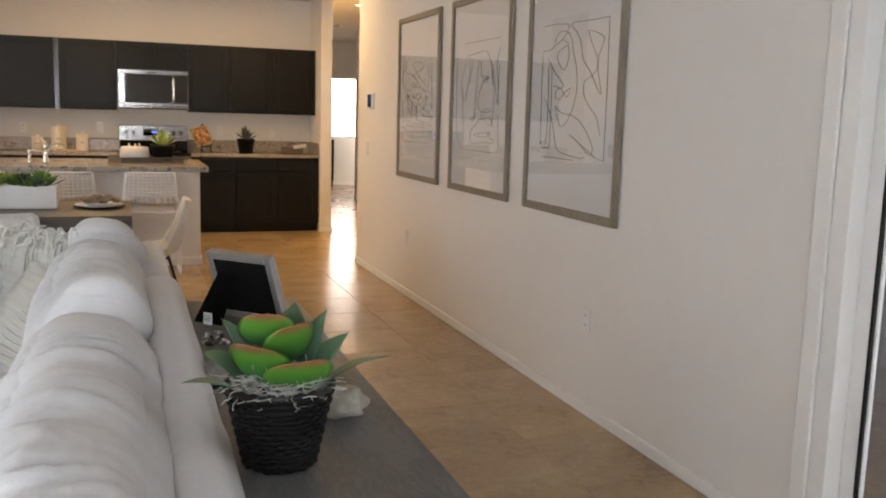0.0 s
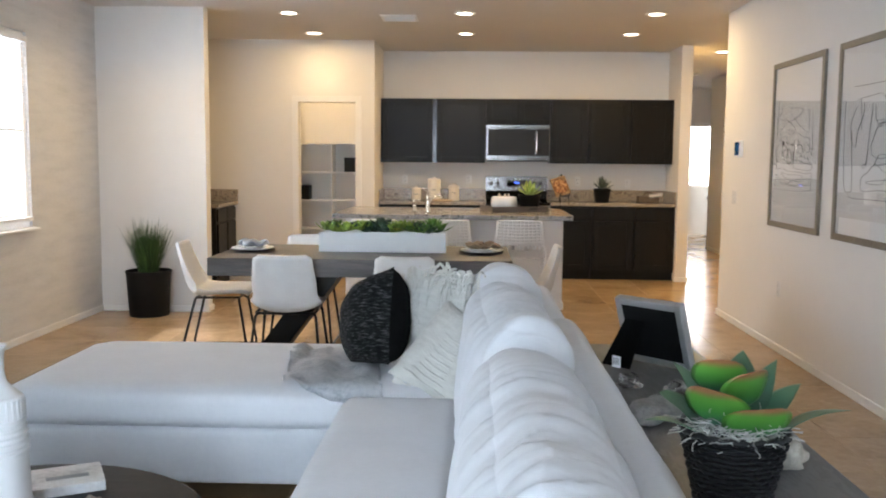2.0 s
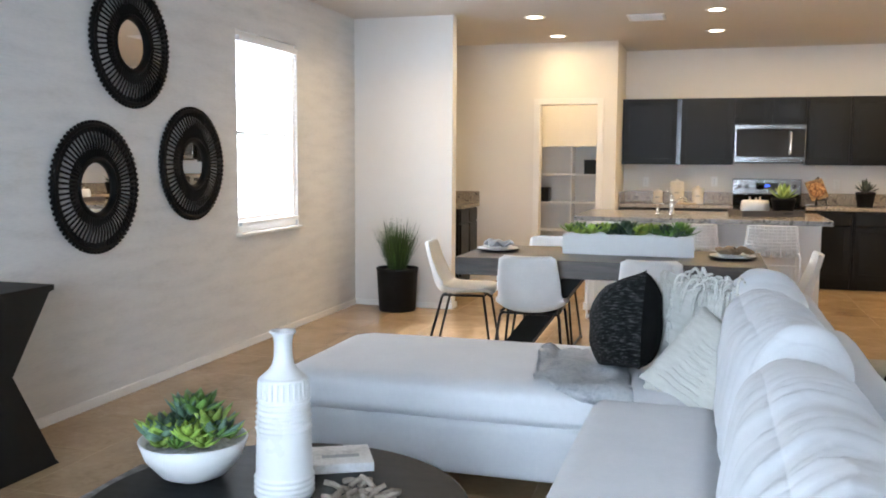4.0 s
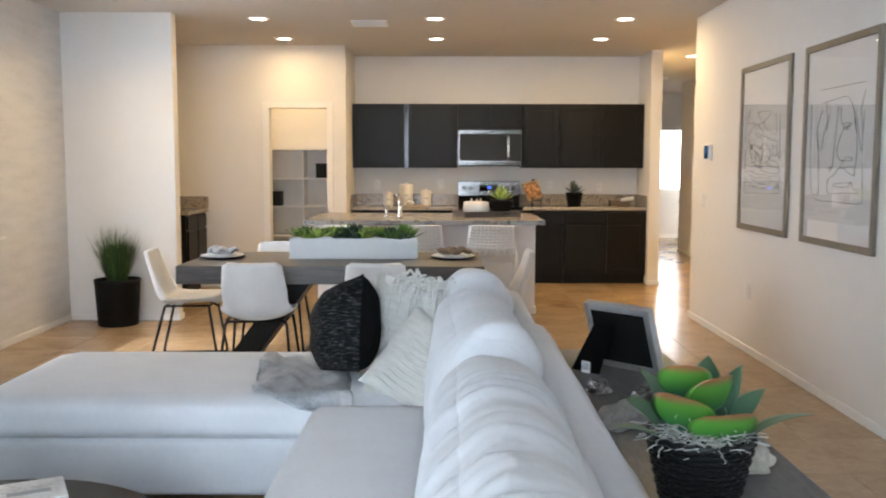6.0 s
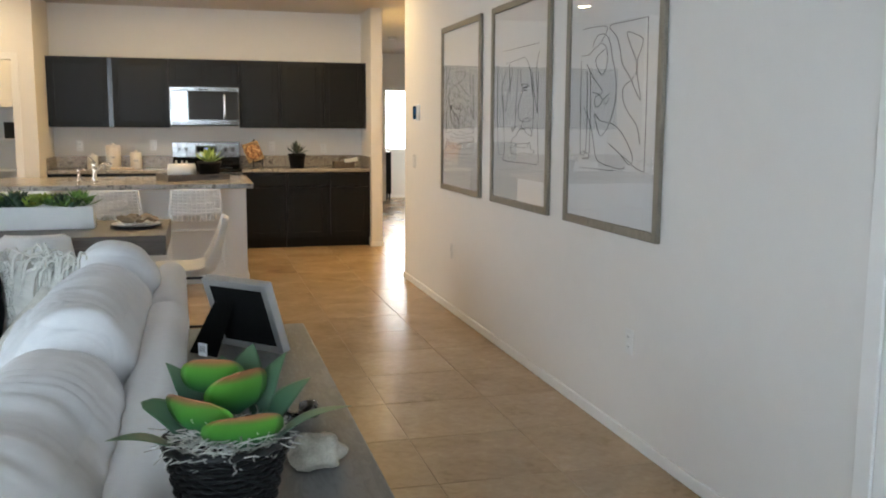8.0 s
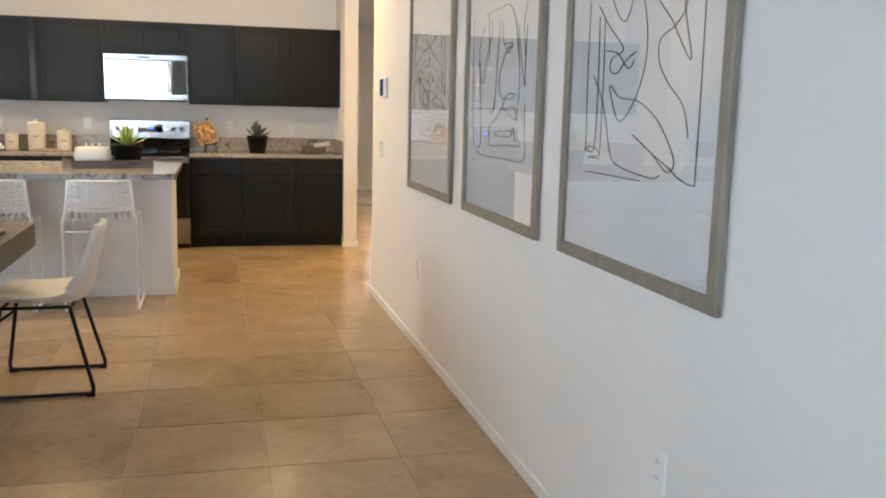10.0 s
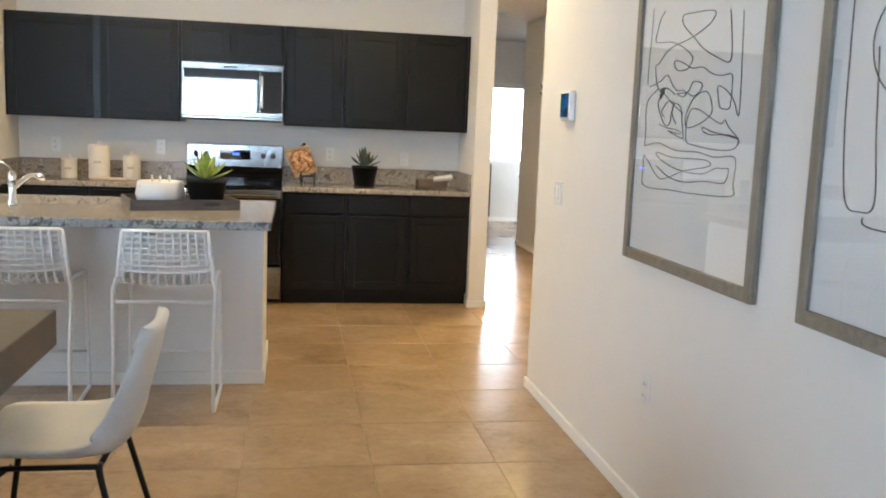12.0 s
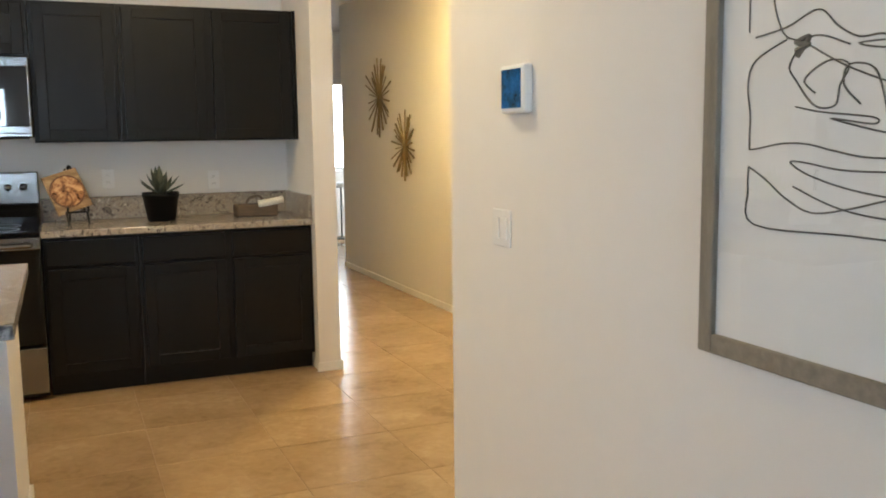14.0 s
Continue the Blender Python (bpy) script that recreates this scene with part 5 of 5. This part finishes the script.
part("base", lathe([(0.0, 0.0), (0.11, 0.0), (0.11, 0.012), (0.02, 0.022), (0.0, 0.022)], 24), M_BLACK, fs, smooth=True)
part("pole", tube([(0, 0, 0.02), (0, 0, 0.72)], 0.013, 8), M_BLACK, fs, smooth=True)
part("top", lathe([(0.0, 0.70), (0.085, 0.705), (0.09, 0.74), (0.07, 0.775), (0.0, 0.785)], 20), M_WHITEM, fs, "white rounded top", smooth=True)
dk = thing("entry_cabinet", "dark narrow cabinet on slim legs by the entry window", "cabinet", pose(3.80, 17.0, 0))
part("body", boxed(-0.22, 0.22, -0.15, 0.15, 0.12, 0.92, 0.004), M_DARKW, dk)
for a in (-0.19, 0.19):
    for c in (-0.12, 0.12):
        part("leg", boxed(a - 0.015, a + 0.015, c - 0.015, c + 0.015, 0, 0.12), M_DARKW, dk)

# ---- plants and small things ----
rng = random.Random(11)
gp = thing("potted_grass", "tall green grass in a black pot by the wall", "potted plant", pose(-2.85, 7.72, 0))
part("pot", lathe([(0.0, 0.0), (0.165, 0.0), (0.172, 0.01), (0.192, 0.37), (0.20, 0.40), (0.192, 0.405), (0.18, 0.37), (0.0, 0.36)], 40), M_BLACKP, gp, smooth=True)
part("soil", lathe([(0.0, 0.385), (0.18, 0.375)], 24), M_SOIL, gp)
b = bmesh.new()
for k in range(420):
    a, rr = rng.random() * 6.28, 0.085 * math.sqrt(rng.random())
    lean, l = 0.46 * rng.random() ** 1.2, rng.uniform(0.22, 0.54)
    c = a + rng.uniform(-0.6, 0.6)
    leaf(b, (rr * math.cos(a), rr * math.sin(a), 0.375), (math.sin(lean) * math.cos(c), math.sin(lean) * math.sin(c), math.cos(lean)), l, 0.0085, -0.30 * rng.random(), rows=4, fat=0.5)
M_BLADE = surface("grass_blade", [(0.3, (0.012, 0.034, 0.009)), (0.5, (0.034, 0.078, 0.017)), (0.7, (0.085, 0.15, 0.035))], 7, 0.5, bump=0, spread=0.5)
tagged(part("blades", b, M_BLADE, gp, "fine upright green blades"), kind="stuff")

# sofa console and what stands on it
CZ = 0.75
cs = thing("sofa_console", "long console table with grey marbled top behind the sofa", "console table")
part("top", boxed(0.445, 0.815, 1.02, 3.12, CZ - 0.03, CZ, 0.004), M_MARB, cs)
for x in (0.475, 0.785):
    for y in (1.07, 3.07):
        part("leg", boxed(x - 0.02, x + 0.02, y - 0.02, y + 0.02, 0.0, CZ - 0.03, 0.002), M_BLACK, cs)
for x in (0.475, 0.785):
    part("rail", boxed(x - 0.015, x + 0.015, 1.09, 3.05, CZ - 0.07, CZ - 0.03), M_BLACK, cs)

bp = thing("basket_plant", "green paddle-leaf succulent in a black woven basket on the console", "potted plant", pose(0.525, 1.62, CZ))
part("basket_core", lathe([(0.0, 0.0), (0.058, 0.0), (0.062, 0.005), (0.094, 0.15), (0.089, 0.152), (0.085, 0.13), (0.0, 0.128)], 36), M_BLACKP, bp, smooth=True)
for k in range(15):
    z = 0.008 + k * 0.0098
    r0 = 0.062 + 0.034 * z / 0.15
    pts = [((r0 + 0.0032 * math.cos(a * 18 + k * math.pi)) * math.cos(a), (r0 + 0.0032 * math.cos(a * 18 + k * math.pi)) * math.sin(a), z + 0.0012 * math.sin(a * 7 + k)) for a in (i * 2 * math.pi / 108 for i in range(108))]
    part("woven_strand", tube(pts, 0.0046, 5, True), M_BLACKP, bp, smooth=True)
part("rim", tube([(0.097 * math.cos(a), 0.097 * math.sin(a), 0.153 + 0.002 * math.sin(a * 22)) for a in (i * 2 * math.pi / 88 for i in range(88))], 0.0065, 6, True), M_BLACK, bp, smooth=True)
b = bmesh.new()
for k in range(330):
    a, rr = rng.random() * 6.28, 0.088 * math.sqrt(rng.random())
    p = Vector((rr * math.cos(a), rr * math.sin(a), 0.145 + 0.022 * (1 - rr / 0.1) + 0.012 * rng.random()))
    pts = [p]
    d = Vector((rng.uniform(-1, 1), rng.uniform(-1, 1), 0))
    for j in range(4):
        d = (d + Vector((rng.uniform(-0.9, 0.9), rng.uniform(-0.9, 0.9), rng.uniform(-0.35, 0.25)))).normalized()
        pts.append(pts[-1] + d * 0.0125)
    tube(smooth_path(pts, 2), 0.0012, 3, bm=b)
M_MOSS = surface("grey_moss", [(0.3, (0.22, 0.21, 0.19)), (0.7, (0.48, 0.47, 0.44))], 40, 0.95, bump=0)
tagged(part("moss", b, M_MOSS, bp, "grey curly moss filling"), kind="stuff")


def paddle_material(name, tipc, low=(0.02, 0.075, 0.035), mid=(0.036, 0.14, 0.02), high=(0.085, 0.205, 0.027)):
    m, t, bs = nodes_of(name)
    L, N = t.links.new, t.nodes.new
    tc, gr, ramp, nz = N("ShaderNodeTexCoord"), N("ShaderNodeSeparateXYZ"), N("ShaderNodeValToRGB"), N("ShaderNodeTexNoise")
    nz.inputs["Scale"].default_value = 14
    add = N("ShaderNodeMath"); add.operation = "MULTIPLY_ADD"; add.inputs[1].default_value = 0.16
    L(tc.outputs["Generated"], gr.inputs[0])
    L(tc.outputs["Object"], nz.inputs["Vector"])
    L(nz.outputs[0], add.inputs[0]); L(gr.outputs[2], add.inputs[2])
    set_ramp(ramp, [(0.12, low), (0.42, mid), (0.78, high), (0.98, tipc)])
    L(add.outputs[0], ramp.inputs[0])
    L(ramp.outputs[0], bs.inputs["Base Color"])
    bs.inputs["Roughness"].default_value = 0.42
    return m


M_PADDLE = paddle_material("paddle_leaf", (0.26, 0.10, 0.045), (0.022, 0.085, 0.05), (0.035, 0.15, 0.022), (0.075, 0.23, 0.025))
M_PADDLE2 = paddle_material("paddle_leaf_dark", (0.07, 0.14, 0.07), (0.018, 0.055, 0.035), (0.03, 0.085, 0.05), (0.05, 0.12, 0.065))


def paddle(at, yaw, pitch, roll, length, width, mat=M_PADDLE, cup=0.12, thick=0.004):
    """A broad rounded leaf, cupped, rising from at."""
    b = bmesh.new()
    n, c = 12, 8
    grid = []
    for s in (1, -1):
        rows = []
        for i in range(n + 1):
            t = i / n
            w = width / 2 * (0.03 + 0.97 * (math.sin(math.pi * t ** 0.8) if width < 0.6 * length else math.sqrt(max(0.0, 1 - (2 * t ** 0.85 - 1) ** 2))))
            row = []
            for j in range(c + 1):
                u = -1 + 2 * j / c
                row.append(b.verts.new((u * w, length * t, cup * (w * u * u) + 0.22 * length * math.sin(math.pi * t * 0.9) * 0.6 + s * thick * 0.5 * (1 - u * u) * math.sin(math.pi * (0.05 + 0.9 * t)))))
            rows.append(row)
        for r0, r1 in zip(rows, rows[1:]):
            for j in range(c):
                b.faces.new((r0[j], r0[j + 1], r1[j + 1], r1[j]))
        grid.append(rows)
    bmesh.ops.remove_doubles(b, verts=b.verts[:], dist=0.0006)
    b.transform(pose(*at, 0, 0, yaw) @ pose(0, 0, 0, pitch, 0, 0) @ pose(0, 0, 0, 0, roll, 0))
    return part("paddle_leaf", b, mat, bp, smooth=True)


for k, (x, y, z, yaw, pitch, roll, l, w, mt) in enumerate((
        (0.028, -0.045, 0.150, 174, 50, 8, 0.080, 0.128, 0), (-0.040, -0.012, 0.166, 160, 52, -14, 0.088, 0.125, 0), (0.022, 0.020, 0.188, 190, 56, 14, 0.092, 0.112, 0), (-0.018, 0.055, 0.212, 176, 60, -4, 0.075, 0.105, 0),
        (0.055, 0.02, 0.16, -60, 34, 10, 0.13, 0.05, 1), (0.06, -0.02, 0.15, -95, 22, 0, 0.155, 0.042, 2), (0.05, 0.05, 0.16, -50, 55, 0, 0.14, 0.055, 1), (-0.06, -0.02, 0.15, 105, 18, 0, 0.13, 0.05, 2), (-0.05, 0.03, 0.15, 75, 38, -10, 0.11, 0.07, 1), (-0.04, 0.07, 0.17, 50, 52, 0, 0.12, 0.06, 1), (0.0, 0.08, 0.17, 0, 50, 0, 0.12, 0.07, 1), (0.03, 0.09, 0.18, -25, 60, 0, 0.12, 0.07, 1))):
    paddle((x, y, z - (0.004 if mt == 0 else 0.014)), yaw, pitch + (6 if mt == 0 else 0), roll, l, w, (M_PADDLE, M_PADDLE2, M_PADDLE2)[mt])

M_SILVER = surface("silver_frame", [(0.3, g(0.42)), (0.7, g(0.52))], 20, 0.42, metal=0.75, bump=0.1)
pf = thing("photo_frame", "silver photo frame seen from its black easel back on the console", "photo frame", pose(0.635, 2.80, CZ + 0.004, 0, 0, -46))
tilt = pose(0, 0, 0, 20, 0, 0)
fw, fh = 0.122, 0.225
for a, b_, c, d in ((-fw, -fw + 0.022, 0, fh), (fw - 0.022, fw, 0, fh), (-fw + 0.022, fw - 0.022, fh - 0.022, fh), (-fw + 0.022, fw - 0.022, 0, 0.022)):
    bb = boxed(a, b_, -0.008, 0.022, c, d, 0.003)
    bb.transform(tilt)
    part("frame_bar", bb, M_SILVER, pf)
bb = boxed(-fw + 0.02, fw - 0.02, -0.005, 0.006, 0.02, fh - 0.02, 0.001)
bb.transform(tilt)
part("backing", bb, M_BLKF, pf, "black backing board")
b = bmesh.new()
vs = [b.verts.new(p) for p in ((-0.095, -0.055, 0.145), (-0.02, -0.055, 0.145), (-0.125, -0.135, -0.001), (-0.015, -0.135, -0.001))]
b.faces.new((vs[0], vs[1], vs[3], vs[2]))
bmesh.ops.solidify(b, geom=b.faces[:], thickness=0.006)
part("easel_stand", b, M_BLKF, pf, "black folding easel leg")
bb = boxed(-0.075, -0.045, -0.1475, -0.1435, 0.0, 0.036)
part("price_label", bb, plain("label_white", (0.75, 0.76, 0.78), 0.5), pf, "small white barcode label")
for k in range(5):
    part("label_bar", boxed(-0.071 + k * 0.005, -0.0695 + k * 0.005, -0.1482, -0.1476, 0.010, 0.030), M_INK, pf)
# stones and clear crystals
def rock(name, label, m, size, mat, seed, rough=0.35):
    b = bmesh.new()
    bmesh.ops.create_icosphere(b, subdivisions=4, radius=1.0)
    for v in b.verts:
        d = v.co.normalized()
        k = 1 + rough * noise.noise(d * 1.6 + Vector((seed, 0, 0))) + 0.12 * noise.noise(d * 6 + Vector((0, seed, 0)))
        p = Vector((d.x * size[0], d.y * size[1], d.z * size[2])) * k
        p.z = max(p.z, -size[2] * 0.55) + size[2] * 0.55
        v.co = p
    t = thing(name, label, "ornament", m)
    part("stone", b, mat, t, smooth=True)
    return t


M_STONE = surface("pale_stone", [(0.3, (0.22, 0.20, 0.165)), (0.5, (0.34, 0.31, 0.26)), (0.7, (0.46, 0.42, 0.36))], 22, 0.8, bump=0.6, bump_scale=70)
rock("decorative_stone", "pale rough beige stone on the console", pose(0.70, 1.86, CZ, 0, 0, 20), (0.05, 0.045, 0.042), M_STONE, 2.0)
rock("decorative_stone", "grey rough stone slab on the console", pose(0.50, 2.22, CZ, 0, 0, 60), (0.11, 0.055, 0.028), surface("grey_stone", [(0.3, g(0.12)), (0.7, g(0.32, 0.05))], 18, 0.7, bump=0.6, bump_scale=60), 5.0)
M_CRYS = glassy("clear_crystal", 0.06)
for k, (x, y, s) in enumerate(((0.645, 2.10, 0.032), (0.60, 2.40, 0.036), (0.72, 2.16, 0.026), (0.49, 2.52, 0.030))):
    rock("crystal_chunk", "clear glass crystal chunk on the console", pose(x, y, CZ, 0, 0, 40 * k), (s * 1.3, s, s * 0.8), M_CRYS, 11.0 + k, 0.6)

# kitchen counter things
CT = 0.9145
M_CAN = surface("cream_stoneware", [(0.3, (0.66, 0.60, 0.53)), (0.7, (0.76, 0.71, 0.64))], 12, 0.45, bump=0.08)
M_LIDW = surface("pale_wood", [(0.3, (0.42, 0.30, 0.19)), (0.7, (0.58, 0.44, 0.30))], 8, 0.5, bump=0.1, stretch=(1, 6, 6))
for x, r, h in ((-0.66, 0.057, 0.13), (-0.44, 0.078, 0.24), (-0.20, 0.064, 0.165)):
    c = thing("canister", "cream stoneware kitchen canister with lid", "canister", pose(x, 10.80, CT), "canisters on the counter")
    part("jar", lathe([(0.0, 0.0), (r * 0.94, 0.0), (r, 0.006), (r, h - 0.01), (r * 0.95, h)], 32), M_CAN, c, smooth=True)
    part("lid", lathe([(r * 1.03, h), (r * 1.04, h + 0.014), (r * 0.7, h + 0.022), (0.014, h + 0.024), (0.018, h + 0.042), (0.0, h + 0.046)], 32), M_CAN, c, smooth=True)
    for i in range(4):
        part("lettering_bar", boxed(-0.024 + i * 0.013, -0.015 + i * 0.013, -r - 0.0012, -r + 0.003, h * 0.5, h * 0.5 + 0.018), M_NAPG, c)
bd = thing("bread_board", "small pale wooden board lying on the counter", "cutting board", pose(-0.33, 10.66, CT))
part("board", boxed(-0.13, 0.12, -0.05, 0.05, 0, 0.018, 0.006), M_LIDW, bd)
eb = thing("cookbook_stand", "open cookbook with a bread photo on a black easel", "cookbook", pose(1.14, 10.80, CT, 0, 0, 12))
t2 = pose(0, 0, 0.078, -18, 0, 0) @ pose(0, 0, 0, 0, -17, 0)
bb = boxed(-0.10, 0.10, 0.0, 0.016, 0.0, 0.235, 0.003); bb.transform(t2)
part("cover", bb, surface("wood_photo", [(0.3, (0.10, 0.05, 0.02)), (0.5, (0.26, 0.16, 0.08)), (0.7, (0.50, 0.36, 0.21))], 10, 0.3, bump=0, stretch=(1, 1, 3)), eb, "warm brown printed cover")
bb = lathe([(0.0, 0.0), (0.096, 0.0)], 32); bb.transform(t2 @ pose(0.0, -0.0015, 0.118, 90, 0, 0))
part("printed_plate", bb, plain("printed_dark", (0.10, 0.04, 0.02), 0.3), eb)
bb = lathe([(0.0, 0.0), (0.088, 0.0)], 32); bb.transform(t2 @ pose(0.0, -0.002, 0.118, 90, 0, 0))
part("printed_bread", bb, surface("bread_photo", [(0.40, (0.05, 0.018, 0.008)), (0.48, (0.30, 0.12, 0.04)), (0.60, (0.66, 0.40, 0.20))], 11, 0.3, bump=0, distort=2), eb)
for x in (-0.055, 0.055):
    part("easel_leg", tube([(x, -0.05, 0.0), (x, -0.015, 0.068), (x, 0.035, 0.07), (x * 0.4, 0.125, 0.31)], 0.006, 6), M_BLACK, eb)
    part("easel_hook", tube([(x, -0.012, 0.07), (x, -0.04, 0.07), (x, -0.042, 0.10)], 0.006, 6), M_BLACK, eb)
part("finial", lathe([(0.0, 0.30), (0.012, 0.302), (0.016, 0.315), (0.010, 0.328), (0.0, 0.333)], 12, (0.0, 0.115, 0)), M_BLACK, eb, smooth=True)
part("easel_back", tube([(0, 0.12, 0.31), (0, 0.17, 0.0)], 0.005, 6), M_BLACK, eb)
part("easel_bar", tube([(-0.055, -0.015, 0.068), (0.055, -0.015, 0.068)], 0.006, 6), M_BLACK, eb)


def pot_plant(m, label, square, pr_, ph, r, n, mat):
    p = thing("potted_succulent", label, "potted plant", m)
    if square:
        part("pot", boxed(-pr_, pr_, -pr_, pr_, 0, ph, 0.008), M_BLACKP, p)
        part("soil", boxed(-pr_ * 0.9, pr_ * 0.9, -pr_ * 0.9, pr_ * 0.9, ph, ph + 0.002), M_SOIL, p)
    else:
        part("pot", lathe([(0.0, 0.0), (pr_ * 0.74, 0.0), (pr_ * 0.96, ph * 0.85), (pr_, ph * 0.86), (pr_, ph), (pr_ * 0.9, ph), (pr_ * 0.88, ph * 0.9), (0.0, ph * 0.9)], 32), M_BLACKP, p, smooth=True)
    q = random.Random(n)
    for k in range(n):
        t = k / n
        b = bmesh.new()
        a, e = k * 2.4, 0.25 + 1.15 * t
        leaf(b, (0.01 * math.cos(a), 0.01 * math.sin(a), ph * 0.95), (math.cos(a) * math.cos(e), math.sin(a) * math.cos(e), math.sin(e)), r * q.uniform(0.8, 1.1), r * 0.28, 0.25, r * 0.06, rows=5, fat=0.7)
        part("leaf", b, mat, p, smooth=True)
    return p


pot_plant(pose(1.60, 10.78, CT), "spiky grey-green agave in a black tapered pot", False, 0.105, 0.165, 0.165, 16, surface("grey_agave_leaf", [(0.3, (0.035, 0.045, 0.034)), (0.6, (0.075, 0.09, 0.065)), (0.8, (0.12, 0.135, 0.10))], 9, 0.6, bump=0.1, spread=0.3))
M_YG = surface("lime_leaf", [(0.3, (0.16, 0.26, 0.04)), (0.5, (0.34, 0.42, 0.08)), (0.7, (0.52, 0.54, 0.18))], 8, 0.45, spread=0.25)
tr = thing("serving_tray", "grey wooden serving tray with cut-out handles on the island", "tray", pose(0.43, 8.56, 0.9155, 0, 0, 17))
part("base", boxed(-0.27, 0.27, -0.19, 0.19, 0, 0.01), M_TABLE, tr)
for a, b_, c, d in ((-0.28, 0.28, -0.20, -0.188), (-0.28, 0.28, 0.188, 0.20), (-0.28, -0.268, -0.188, 0.188), (0.268, 0.28, -0.188, 0.188)):
    part("side_board", boxed(a, b_, c, d, 0, 0.055, 0.002), M_TABLE, tr)
# dark slab paints the shade of the hand hole; the board is uncut
part("handle_slot_shade", boxed(0.09, 0.17, -0.2015, -0.2, 0.022, 0.04), M_INK, tr)
cb = thing("candle_bowl", "white ceramic three-wick candle bowl on the tray", "candle", pose(0.335, 8.52, 0.926))
part("bowl", lathe([(0.0, 0.0), (0.085, 0.0), (0.118, 0.02), (0.128, 0.06), (0.118, 0.125), (0.109, 0.132), (0.106, 0.120), (0.0, 0.117)], 40), M_CERAM, cb, smooth=True)
part("wax", lathe([(0.0, 0.122), (0.105, 0.122)], 32), surface("amber_wax", [(0.3, (0.65, 0.45, 0.22)), (0.7, (0.80, 0.62, 0.36))], 8, 0.4, bump=0), cb, "amber wax surface")
for a in (0.6, 2.7, 4.8):
    part("wick", tube([(0.05 * math.cos(a), 0.05 * math.sin(a), 0.121), (0.052 * math.cos(a), 0.05 * math.sin(a), 0.160)], 0.007, 6), M_CAN, cb)
pot_plant(pose(0.575, 8.50, 0.9265, 0, 0, 8), "lime-green spiky succulent in a tapered black pot on the tray", False, 0.108, 0.155, 0.155, 17, M_YG)
bs = thing("bread_basket", "small brown basket with a rolled cream cloth", "basket", pose(2.16, 10.80, CT))
M_BASK = surface("grey_brown_wicker", [(0.3, (0.07, 0.05, 0.035)), (0.7, (0.17, 0.125, 0.09))], 12, 0.8, bump=0.8, bump_scale=90, stretch=(1, 1, 5), bump_dist=0.004)
part("body", boxed(-0.13, 0.12, -0.07, 0.07, 0, 0.075, 0.012), M_BASK, bs)
part("handle", tube(smooth_path([(-0.06, 0.0, 0.07), (-0.04, 0.0, 0.11), (0.02, 0.0, 0.12), (0.06, 0.0, 0.07)], 4), 0.008, 6), M_BASK, bs, smooth=True)
part("cloth_roll", tube(smooth_path([(0.0, -0.06, 0.075), (0.07, -0.07, 0.085), (0.15, -0.06, 0.10)], 3), 0.022, 8), M_CREAM, bs, smooth=True)

# ---- floor: grout bed and tiles ----
floor = structure("floor", boxed(-3.5, 6.1, -1.75, 17.6, -0.15, -0.002), M_GROUT, "beige stone-look tile floor with thin grout lines", "floor")
P, GAP = 0.525, 0.004
IX0, IX1, IY0, IY1 = -11, 7, -19, 18


def tile_mesh(bm, x, y, s):
    h = s / 2
    ring = ((-1, -1), (1, -1), (1, 1), (-1, 1))
    lo, mid, top = ([bm.verts.new((x + sx * (h - e), y + sy * (h - e), z)) for sx, sy in ring] for e, z in ((0.0, -0.006), (0.0, -0.0012), (0.0015, 0.0)))
    for a, b in ((lo, mid), (mid, top)):
        for k in range(4):
            bm.faces.new((a[k], a[(k + 1) % 4], b[(k + 1) % 4], b[k]))
    bm.faces.new(top)


one = bmesh.new()
tile_mesh(one, 0, 0, P - GAP)
first = part("tile", one, M_TILE, floor)
rest = bmesh.new()
placed = False
for i in range(IX0, IX1):
    for j in range(IY0, IY1):
        x, y = 2.42 + (i + 0.5) * P, 8.155 + (j + 0.5) * P
        if not (-3.4 < x < 6.1 and -1.7 < y < 17.5):
            continue
        near = 3.0 < y < 11.0 and -2.6 < x < 2.6 or (8.0 < y < 15 and 2.4 < x < 3.9)
        if not near:
            tile_mesh(rest, x, y, P - GAP)
            continue
        ob = first if not placed else new("tile", first.data)
        placed = True
        ob.parent = floor
        ob.location = (x, y, 0)
tagged(part("tiles", rest, M_TILE, floor), kind="stuff")
